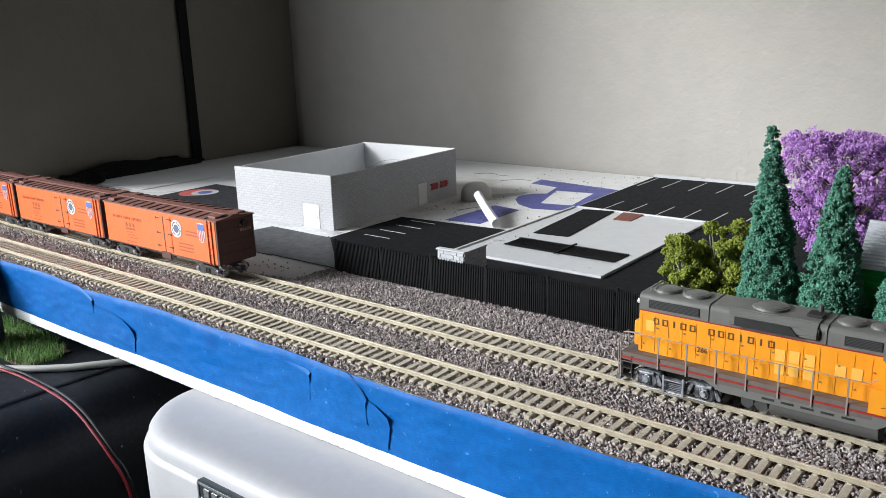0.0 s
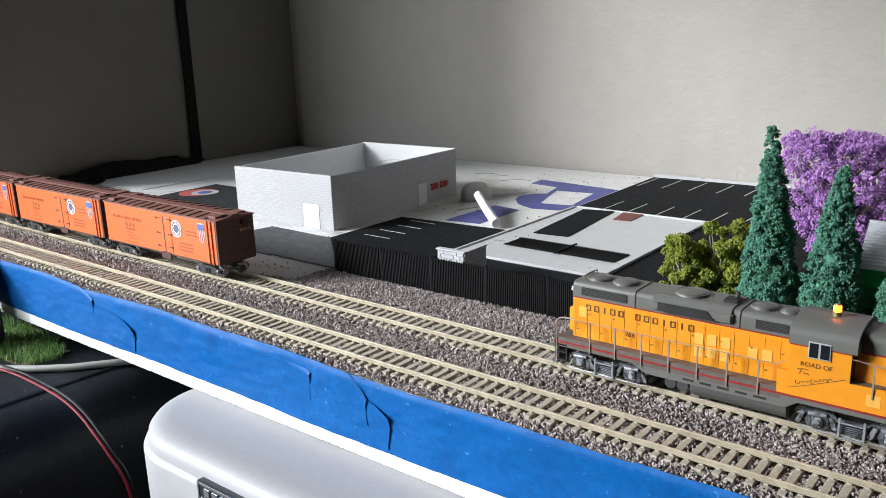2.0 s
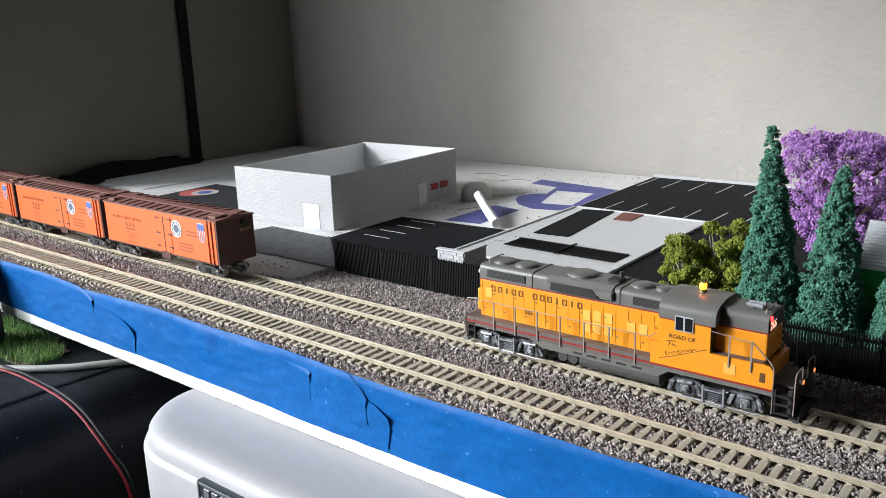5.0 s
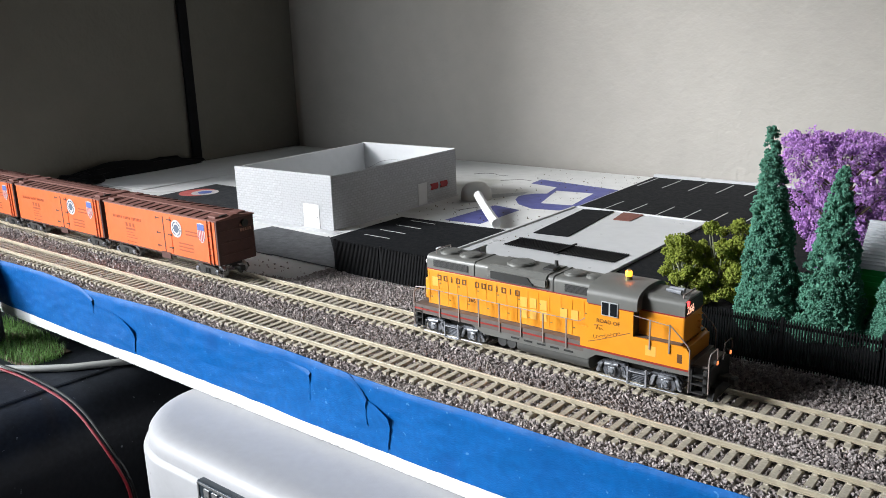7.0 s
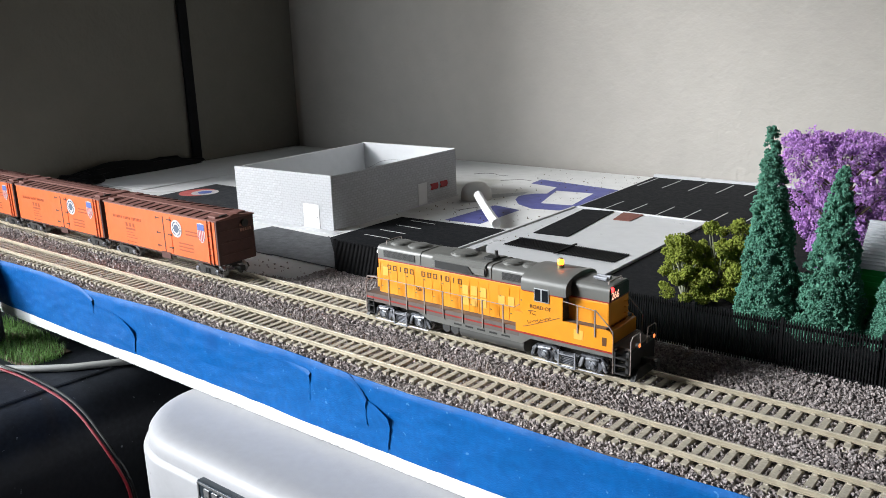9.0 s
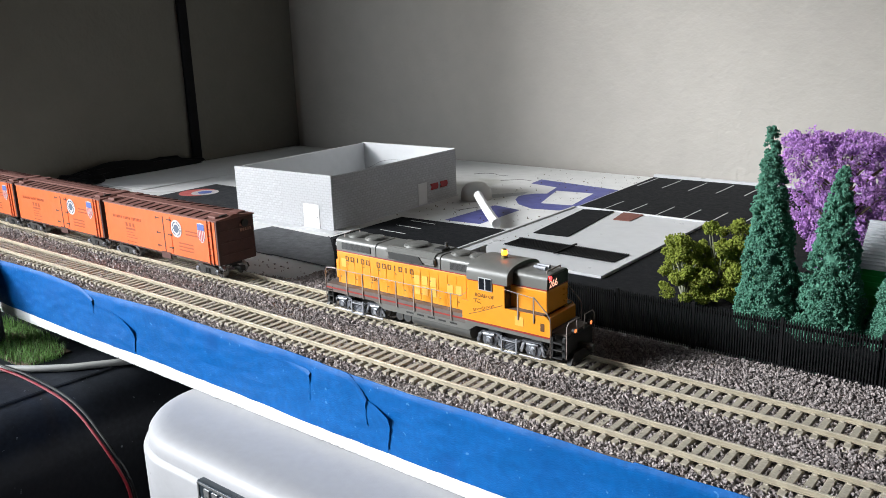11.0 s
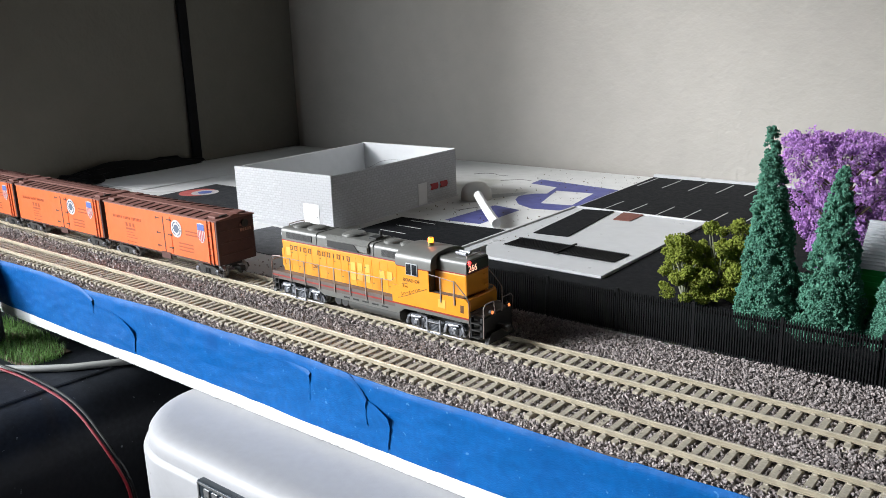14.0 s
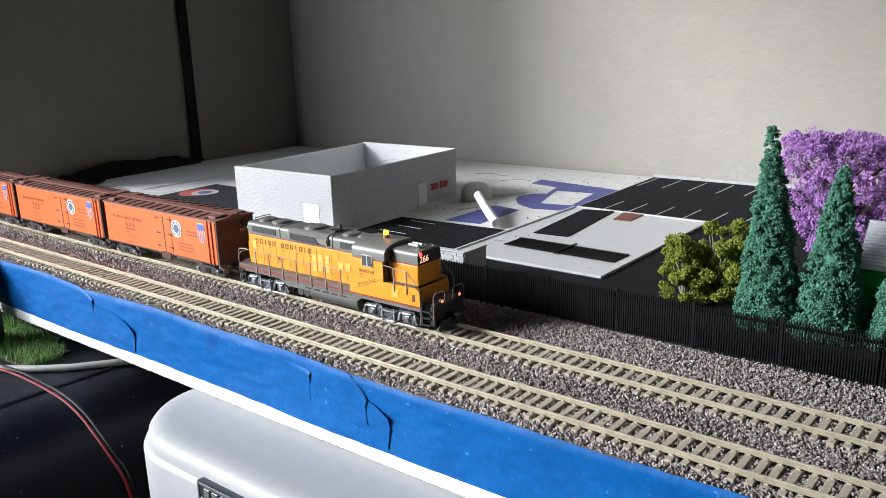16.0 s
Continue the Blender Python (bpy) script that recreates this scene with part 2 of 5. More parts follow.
def build_room():
    b = B(); box(b, X0 - 100, X1 + 100, Y1, Y1 + 100, Z0, Z1); structure("wall_north", b, M["wall"], "greige painted wall with orange-peel texture")
    # east and south walls are out of view, added dark to limit bounce
    b = B(); box(b, X1, X1 + 100, Y0, Y1, Z0, Z1); structure("wall_east", b, M["darkwall"], "unseen plain wall, added dark to hold down bounced light")
    b = B(); box(b, X0 - 100, X1 + 100, Y0 - 100, Y0, Z0, Z1); structure("wall_south", b, M["darkwall"], "unseen plain wall, added dark to hold down bounced light")
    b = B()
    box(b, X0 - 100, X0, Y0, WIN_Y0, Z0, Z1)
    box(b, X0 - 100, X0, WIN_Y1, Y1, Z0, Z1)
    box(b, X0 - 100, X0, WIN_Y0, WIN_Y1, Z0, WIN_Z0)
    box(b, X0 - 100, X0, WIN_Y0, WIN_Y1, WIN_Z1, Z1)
    structure("wall_west", b, M["wallwest"], "olive-grey wall with a window opening, its paint darkened for shade")
    b = B(); box(b, X0 - 100, X1 + 100, Y0 - 100, Y1 + 100, Z1, Z1 + 80); structure("ceiling", b, M["ceiling"], "unseen plain ceiling, added dark to hold down bounced light")
    b = B(); box(b, X0 - 100, X1 + 100, Y0 - 100, Y1 + 100, Z0 - 80, Z0); structure("floor", b, M["carpet"], "unseen brown carpet floor, added dark to hold down bounced light")
    w = thing("window_1", "white framed window in the side wall", "window", X0 - 60, (WIN_Y0 + WIN_Y1) / 2, WIN_Z0, kind="structure")
    hw, hh = (WIN_Y1 - WIN_Y0) / 2, WIN_Z1 - WIN_Z0
    b = B()
    box(b, -20, 20, -hw, -hw + 40, 0, hh); box(b, -20, 20, hw - 40, hw, 0, hh)
    box(b, -20, 20, -hw + 40, hw - 40, 0, 40); box(b, -20, 20, -hw + 40, hw - 40, hh - 40, hh)
    part("window_frame", b, M["frame"], w)


build_room()


# ---------------------------------------------------------------- table, foam base and tape
FRONT = -44.5
BED = -28.5


def rounded_outline(x0, x1, y0, y1, r, n=10):
    pts = []
    for cx, cy, a in ((x0 + r, y0 + r, 180), (x1 - r, y0 + r, 270), (x1 - r, y1 - r, 0), (x0 + r, y1 - r, 90)):
        for k in range(n + 1):
            q = radians(a + 90 * k / n)
            pts.append((cx + r * math.cos(q), cy + r * math.sin(q)))
    return pts


def build_table():
    t = thing("folding_table", "light grey moulded plastic folding table top under the foam base", "table", 0, 0, BED)
    b = B()
    # outset, height: crowned edge, a shallow groove, then the skirt
    prof = [(-9, 0), (-5, -0.4), (-2, -1.5), (-0.6, -3.2), (0, -5.5), (0.1, -7.2), (1.4, -8.0), (1.9, -9.2), (1.9, -30), (1.2, -46), (-2, -47)]
    rings = []
    for out, z in prof:
        rings.append([b.verts.new((x, y, z)) for x, y in rounded_outline(-234 - out, 900 + out, -77 - out, 420 + out, 34 + out, 14)])
    for a, c in zip(rings, rings[1:]):
        n = len(a)
        for k in range(n):
            b.faces.new((a[k], a[(k + 1) % n], c[(k + 1) % n], c[k]))
    b.faces.new(rings[0][::-1]); b.faces.new(rings[-1])
    bmesh.ops.recalc_face_normals(b, faces=b.faces[:])
    part("tabletop", b, M["table"], t, smooth=True)
    for lx, ly in ((-180, -40), (860, -40), (-180, 380), (860, 380)):
        b = B(); tube(b, (lx, ly, -47), (lx, ly, Z0 - BED), 12, n=14); part("leg", b, M["greyplastic"], t, "grey steel table leg", smooth=True)
    b = B(); box(b, -177, -135, -79.6, -76.4, -12.8, -5.7, 0.5); p = part("nameplate", b, M["plate"], t, "dark nameplate with a silver rim")
    b = B()
    box(b, -176.6, -135.4, -79.9, -79.5, -6.7, -6.1); box(b, -176.6, -135.4, -79.9, -79.5, -12.4, -11.8); box(b, -176.6, -175.9, -79.9, -79.5, -12.3, -6.3)
    part("plate_rim", b, M["platetext"], p)
    for i in range(8):
        b = B(); box(b, -173.2 + i * 4.4, -170.4 + i * 4.4, -79.95, -79.55, -10.7, -7.7); part("letter_bar", b, M["platetext"], p)
    return t


def build_foam():
    f = thing("foam_board", "white foam layout base with a ragged cut edge", "foam board", 0, 0, BED)
    b = B()
    # front face with a hacked lower edge, then the block behind it
    rng = np.random.default_rng(5)
    nx = 1300
    xs = np.linspace(-588, 330, nx)
    rows = []
    jag = np.cumsum(rng.normal(0, 0.30, nx)); jag -= np.convolve(jag, np.ones(40) / 40, "same")
    fine = rng.normal(0, 0.22, nx)
    for j, (z, y) in enumerate(((27.6, 1.2), (26, 0.7), (14, 0.7), (6.6, 0.5), (5.6, 0.0), (1.4, 0.0), (0.25, 0.7))):
        rows.append([b.verts.new((x, FRONT + y + rng.normal(0, 0.10), z + (jag[i] * 0.45 + fine[i] if j == 5 else 0))) for i, x in enumerate(xs)])
    for a, c in zip(rows, rows[1:]):
        for k in range(nx - 1):
            b.faces.new((a[k], a[k + 1], c[k + 1], c[k]))
    part("cut_edge", b, M["foam"], f, smooth=True)
    b = B(); box(b, -588, 330, FRONT + 1.0, 333, 0.2, 28.2); part("slab", b, M["foam"], f)
    # the smooth printed white face on top
    b = B(); box(b, -588, 330, 12.5, 331, 28.2, 28.5, 0.0); part("top_sheet", b, M["board"], f, "white board face with dark crumbs and blue print")
    return f


def tape_strip(x0, x1, z0, z1, out, seed, ragged=True, fold=1.6, drop=(1.0, 0.0)):
    """Masking tape stuck along the edge, its upper margin turned over the top, its end torn."""
    rng = np.random.default_rng(seed)
    b = B()
    nx, nz = max(24, int((x1 - x0) / 1.6)), 14
    top = []
    back = []
    ph = rng.uniform(0, 6, 4)
    grid = []
    for j in range(nz + 1):
        row = []
        w = j / nz
        for i in range(nx + 1):
            u = i / nx
            end = x1 + (0.7 * math.sin(w * 3 + ph[0]) + 0.12 * math.sin(w * 21 + ph[1]) if ragged else 0)
            x = x0 + (end - x0) * u
            zt = z1 + 0.7 * math.sin(x / 37 + ph[2]) + 0.35 * math.sin(x / 14.0 + ph[3])
            zt -= drop[1] * max(0.0, (x - x1) / drop[0] + 1) ** 1.6
            z = z0 + (zt - z0) * w + 0.35 * math.sin(x / 31 + ph[1]) * (1 - w)
            bulge = 0.5 * noise.noise(Vector((x / 17, z / 9, 1.3))) + 0.26 * noise.noise(Vector((x / 6, z / 3, 7.1)))
            lift = 1.1 * max(0, (x - x1) / 15 + 1) ** 2 * (0.06 + 0.94 * w ** 4) if ragged else 0
            y = FRONT - 0.35 - out - max(-0.2, bulge) - lift
            if w > 0.9:
                y += fold * (w - 0.9) / 0.1
            row.append((x, y, z))
        grid.append(row)
    vs = [[b.verts.new(q) for q in row] for row in grid]
    vb = [[b.verts.new((q[0], q[1] + 0.14, q[2])) for q in row] for row in grid]
    for j in range(nz):
        for i in range(nx):
            b.faces.new((vs[j][i], vs[j][i + 1], vs[j + 1][i + 1], vs[j + 1][i]))
            b.faces.new((vb[j][i], vb[j + 1][i], vb[j + 1][i + 1], vb[j][i + 1]))
    for i in range(nx):
        b.faces.new((vs[0][i], vb[0][i], vb[0][i + 1], vs[0][i + 1]))
        b.faces.new((vs[nz][i], vs[nz][i + 1], vb[nz][i + 1], vb[nz][i]))
    for j in range(nz):
        b.faces.new((vs[j][nx], vs[j + 1][nx], vb[j + 1][nx], vb[j][nx]))
        b.faces.new((vs[j][0], vb[j][0], vb[j + 1][0], vs[j + 1][0]))
    return tagged(part("masking_tape", b, M["tape"], smooth=True), "blue masking tape along the foam edge, wrinkled and torn", "tape", "tape strips on the foam edge")


def build_tape():
    tape_strip(-586, 330, -22.3, -8.0, 0.0, 11, False, 0.0)
    tape_strip(-586, 330, -13.6, 1.15, 0.2, 12, False, 0.9)
    tape_strip(-586, -297, -11.0, 1.2, 0.42, 13, True, 0.9, (14, 3.4))
    tape_strip(-586, -266, -20.6, -6.0, 0.38, 14, True, 0.0, (16, 4.0))
    tape_strip(-252, -156, -13.2, 1.2, 0.62, 15, True, 0.9, (20, 3.6))
    tape_strip(-175, -129.6, -14.6, 1.2, 0.58, 16, True, 0.9, (9, 6.6))
    tape_strip(-150, -120.8, -21.0, -5.6, 0.4, 17, True, 0.0, (11, 3.4))
    tape_strip(-38, 330, -12.0, 1.25, 0.42, 18, False, 0.9)


build_table()
build_foam()
build_tape()


# ---------------------------------------------------------------- tracks and ballast
RAILTOP = 4.0
PITCH = 31.4
HALF = 5.5


def build_track(yc, shift, tag):
    t = thing("railway_track", "model railway track, tarnished rails on tan ties", "track", 0, yc, 0, group="tracks")
    h = RAILTOP
    prof = [(-0.55, h - 1.36), (0.55, h - 1.36), (0.55, h - 1.15), (0.2, h - 0.95), (0.2, h - 0.5), (0.36, h - 0.4), (0.36, h - 0.1), (0.28, h), (-0.28, h), (-0.36, h - 0.1), (-0.36, h - 0.4), (-0.2, h - 0.5), (-0.2, h - 0.95), (-0.55, h - 1.15)]
    for s in (-1, 1):
        b = B(); prism(b, [(u + s * HALF, v) for u, v in prof], "x", -588, 330); r = part("rail", b, M["rail"], t)
        # pale strip paints the glint along the rail top
        b = B(); box(b, -588, 330, s * HALF - 0.33, s * HALF + 0.33, h - 0.06, h + 0.05); part("railhead", b, M["railhead"], r, "running surface with the window's glint put into its pale colour")
    b = B()
    box(b, -1.0, 1.0, -8.9, 8.9, 0.3, 2.65, 0.15, 1)
    for s in (-1, 1):
        for q in (-0.9, 0.9):
            box(b, -0.55, 0.55, s * HALF + q - 0.34, s * HALF + q + 0.34, 2.6, 3.05, 0.12, 1)
    me = mesh_of("tie", b, M["tie"])
    rng = random.Random(3 + tag)
    n = 0
    x = 60.0
    while x > -586 and n < 178:
        o = part("tie", me, None, t)
        o.location = ((x + shift + rng.uniform(-0.2, 0.2)) * MM, rng.uniform(-0.25, 0.25) * MM, rng.uniform(-0.25, 0.05) * MM)
        o.rotation_euler = (0, 0, radians(rng.uniform(-1.5, 1.5)))
        x -= 3.83
        n += 1
    return t


def build_ballast():
    rng = np.random.default_rng(8)

    def height(x, y):
        h = 1.25 + 0.35 * np.sin(x / 19 + y / 7) * np.cos(y / 11)
        h = np.where(y < -41, h - (-41 - y) * 0.12, h)
        h = np.where(y > 24, h - (y - 24) * 0.05, h)
        for c in (0.0, -PITCH):
            h = np.where(np.abs(y - c) < 9.4, 1.7, h)
        return h
    # bed under the stones, its dark colour standing in for shade in the gaps
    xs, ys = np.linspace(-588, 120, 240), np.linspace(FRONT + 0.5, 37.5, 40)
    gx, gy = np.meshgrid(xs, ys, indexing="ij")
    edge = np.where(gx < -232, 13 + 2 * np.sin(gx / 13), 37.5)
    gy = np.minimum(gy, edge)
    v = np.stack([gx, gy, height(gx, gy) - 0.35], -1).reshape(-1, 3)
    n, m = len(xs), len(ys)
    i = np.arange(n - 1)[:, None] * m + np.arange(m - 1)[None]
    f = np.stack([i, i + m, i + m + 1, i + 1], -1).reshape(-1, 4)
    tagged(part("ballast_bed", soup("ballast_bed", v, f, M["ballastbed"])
                , None), "packed ballast bed under the tracks, darkened for shade between the stones", "ballast", kind="stuff")

    def scatter(name, x0, x1, y0, y1, count, rmin, rmax):
        x, y = rng.uniform(x0, x1, count), rng.uniform(y0, y1, count)
        r = rng.uniform(rmin, rmax, count)
        ok = y < np.where(x < -232, 12 + 3 * np.sin(x / 13) + rng.normal(0, 1.5, count), 37.5)
        for c in (0.0, -PITCH):
            for s in (-1, 1):
                ok &= np.abs(y - c - s * HALF) > 1.0
        x, y, r = x[ok], y[ok], r[ok]
        z = height(x, y) + rng.uniform(-0.45, 0.5, len(x))
        for c in (0.0, -PITCH):
            near = np.abs(y - c) < 9.4
            z = np.where(near, np.minimum(z, np.where(np.abs(y - c) > 7.4, 2.4, 2.25)), z)
        v, f = stones(np.stack([x, y, z], 1), r, rng)
        tagged(part(name, soup(name, v, f, M["ballast"])), "loose grey and brown ballast stones round the tracks", "ballast", kind="stuff")
    scatter("ballast", -130, 70, FRONT + 0.9, 37, 46000, 0.34, 0.66)
    scatter("ballast", -300, -130, FRONT + 0.9, 37, 34000, 0.38, 0.70)
    scatter("ballast", -600, -300, FRONT + 0.9, 20, 19000, 0.5, 0.95)


build_track(0.0, 0.0, 0)
build_track(-PITCH, 1.3, 1)
build_ballast()


# ---------------------------------------------------------------- fence
def build_fence():
    def panel():
        t = thing("fence_panel", "black plastic picket fence panel beside the ballast", "fence", -227.5, 37.2, 0.6, group="black fence panels")
        b = B(); box(b, -0.55, 0.55, -0.55, 0.55, 0, 15.6, 0.12, 1); part("post", b, M["black"], t)
        for z in (1.8, 12.9):
            b = B(); box(b, 0.5, 27.9, -0.35, 0.35, z, z + 0.8); part("rail", b, M["black"], t)
        b = B()
        box(b, -0.2, 0.2, -0.8, -0.15, 0.3, 14.7)
        bmesh.ops.create_cone(b, cap_ends=True, segments=4, radius1=0.28, radius2=0.02, depth=0.8, matrix=Matrix.Translation((0, -0.41, 15.0)))
        me = mesh_of("picket", b, M["black"])
        for k in range(32):
            o = part("picket", me, None, t); o.location = ((1.05 + k * 0.853) * MM, 0, 0)
        return t
    first = panel()
    for k in range(1, 11):
        copy_thing(first, pose((-227.5 + 28.5 * k) * MM, (37.2 + 0.25 * math.sin(k * 1.7)) * MM, 0.6 * MM, 0.6 * math.sin(k * 2.1), 0, 0.25 * math.sin(k)) @ Matrix.Diagonal((1, 1, 1 + 0.011 * k, 1)))


build_fence()


# ---------------------------------------------------------------- block building on the board
def block_wall(L, H, rows, pitch, skip=(), rng=None):
    """Rows of slightly proud blocks on the plane y = 0, facing -y, from x = 0 to L. skip: rectangles left bare."""
    vs, fs = [], []
    rh = H / rows
    for j in range(rows):
        x = -pitch / 2 if j % 2 else 0.0
        while x < L - 0.2:
            a, c = max(0.0, x) + 0.13, min(L, x + pitch) - 0.13
            z0, z1 = j * rh + 0.13, (j + 1) * rh - 0.13
            x += pitch
            if c - a < 0.4 or any(a < s[1] and c > s[0] and z0 < s[3] and z1 > s[2] for s in skip):
                continue
            d = -0.10 + rng.uniform(-0.025, 0.025)
            k = len(vs)
            e = 0.1
            vs += [(a, 0, z0), (c, 0, z0), (c, 0, z1), (a, 0, z1), (a + e, d, z0 + e), (c - e, d, z0 + e), (c - e, d, z1 - e), (a + e, d, z1 - e)]
            fs += [(k + 4, k + 5, k + 6, k + 7), (k, k + 1, k + 5, k + 4), (k + 1, k + 2, k + 6, k + 5), (k + 2, k + 3, k + 7, k + 6), (k + 3, k, k + 4, k + 7)]
    return vs, fs


def build_building():
    W, L, H = 81.0, 117.0, 31.2
    t = thing("model_building", "roofless white block model building standing on the board", "building", -287.8, 93.8, 0.0)
    t.rotation_euler = (0, 0, radians(2.0))
    rng = random.Random(4)
    T = 1.3
    spec = [("front_wall", -W, 0, 0, T), ("back_wall", -W, 0, L - T, L), ("side_wall", -T, 0, T, L - T), ("side_wall", -W, -W + T, T, L - T)]
    walls = []
    for name, x0, x1, y0, y1 in spec:
        b = B(); box(b, x0 + 0.02, x1 - 0.02, y0, y1, 0, H - (0.6 if name == "side_wall" else 0)); walls.append(part(name, b, M["styrene"], t))
    rows, pitch, cut = 21, 2.9, W - 40.6
    rh, meshes = H / rows, {}
    for j in range(rows):
        x = cut - (pitch / 2 if j % 2 else 0.0)
        while x < W - 0.2:
            a, c = max(cut, x) + 0.13, min(W, x + pitch) - 0.13
            x += pitch
            if c - a < 0.5 or (a < 71 and c > 57 and j * rh < 13.9):
                continue
            w = round(c - a, 1)
            if w not in meshes:
                vs, fs = block_wall(w + 0.26, rh, 1, w + 0.26, (), rng)
                meshes[w] = soup("block", vs, fs, M["brickwhite"])
            o = part("block", meshes[w], None, walls[0])
            o.location = ((a - 0.13 - W) * MM, rng.uniform(-0.03, 0.03) * MM, j * rh * MM)
    v, f = block_wall(cut, H, rows, pitch, (), rng)
    o = part("block_facing", soup("blocks", [(x - W, y, z) for x, y, z in v], f, M["brickwhite"]), None, walls[0]); o["kind"] = "stuff"
    v, f = block_wall(L, H, rows, pitch, [(76, 85, 0, 14)], rng)
    o = part("block_facing", soup("blocks", [(-y, x, z) for x, y, z in v], f, M["brickwhite"]), None, walls[2]); o["kind"] = "stuff"
    b = B(); box(b, -W + 0.1, -0.1, -0.06, 0.0, 0, H - 0.1); part("joint_sheet", b, M["mortar"], walls[0])
    b = B(); box(b, 0.0, 0.06, 0.1, L - 0.1, 0, H - 0.7); part("joint_sheet", b, M["mortar"], walls[2])
    # doors
    b = B(); box(b, -23.4, -10.6, -0.3, 0.1, 0.2, 14.0, 0.08, 1); d = part("door", b, M["doorwhite"], t, "bright white blank door")
    b = B(); tube(b, (-12.0, -0.25, 6.5), (-12.0, -0.7, 6.5), 0.28, n=8); part("knob", b, M["mortar"], d)
    b = B(); box(b, -0.1, 0.35, 76.1, 84.9, 0.2, 13.9, 0.08, 1); part("door", b, M["doorwhite"], t, "plain white door")
    for y0 in (88.5, 98.5):
        b = B(); prism(b, [(y0, 8.0), (y0 + 7.5, 8.0), (y0 + 8.6, 10.0), (y0 + 7.5, 12.0), (y0, 12.0), (y0 + 1.2, 10.0)], "x", 0.25, 0.45); part("red_arrow", b, M["red"], t, "red arrow marking")
    b = B(); box(b, -0.2, 1.6, -0.5, L, 0, 0.35); part("base_strip", b, M["styrene"], t)
    b = B(); box(b, -W - 2, 6, -6, -0.4, 0, 0.3); part("front_pad", b, M["styrene"], t, "thin white walkway strip")
    for k in range(2):
        b = B()
        x, y = -14 - 12 * k, L - 30 + 6 * k
        rod(b, [(x - 24 + 2.6 * q, y - 12 + 2.4 * q + 2 * math.sin(q), H - 13 + 6.5 * math.sin(q * 0.3)) for q in range(11)], 0.11, 5)
        part("loose_wire", b, M["hair"], t, "thin loose wire inside the shell")


def build_planter():
    t = thing("planter_wall", "small white block corner wall behind the black fence", "wall", -166.5, 55.0, 0.8)
    rng = random.Random(9)

    def face(name, L, rows, H, m, skip=()):
        b = B(); box(b, 0, L, 0, 1.6, 0, H - 0.3); bmesh.ops.transform(b, matrix=m, verts=b.verts[:])
        w = part(name, b, M["mortar"], t)
        rh = H / rows
        for j in range(rows):
            x = -1.8 if j % 2 else 0.0
            while x < L - 0.3:
                a, c = max(0, x) + 0.08, min(L, x + 3.6) - 0.08
                x += 3.6
                if c - a < 0.5:
                    continue
                b = B(); box(b, a, c, -0.35 + rng.uniform(-0.1, 0.1), 1.0, j * rh + 0.1, (j + 1) * rh - 0.1, 0.12, 1)
                bmesh.ops.transform(b, matrix=m, verts=b.verts[:])
                part("block", b, M["brickwhite"], w)
    H = 13.0
    face("front_wall", 14.6, 7, H, Matrix.Translation((-14.6, 0, 0)))
    face("side_wall", 16.0, 7, H, Matrix.Rotation(radians(90), 4, "Z"))
    b = B(); box(b, -15.2, 0.6, -0.8, 2.2, H - 0.2, H + 0.5, 0.15, 1); box(b, -2.2, 0.8, 2.2, 16.2, H - 0.2, H + 0.5, 0.15, 1); part("coping", b, M["brickwhite"], t)


build_building()
build_planter()


# ---------------------------------------------------------------- card lots, island and print on the board
def sheet(name, outline, z0, z1, mat, label, category, group=""):
    b = B(); prism(b, outline, "z", z0, z1)
    return tagged(part(name, b, mat), label, category, group)


def stripes(lot, rects):
    for x0, x1, y0, y1, z in rects:
        b = B(); box(b, x0, x1, y0, y1, z - 0.05, z + 0.08); part("stripe", b, M["stripe"], lot)


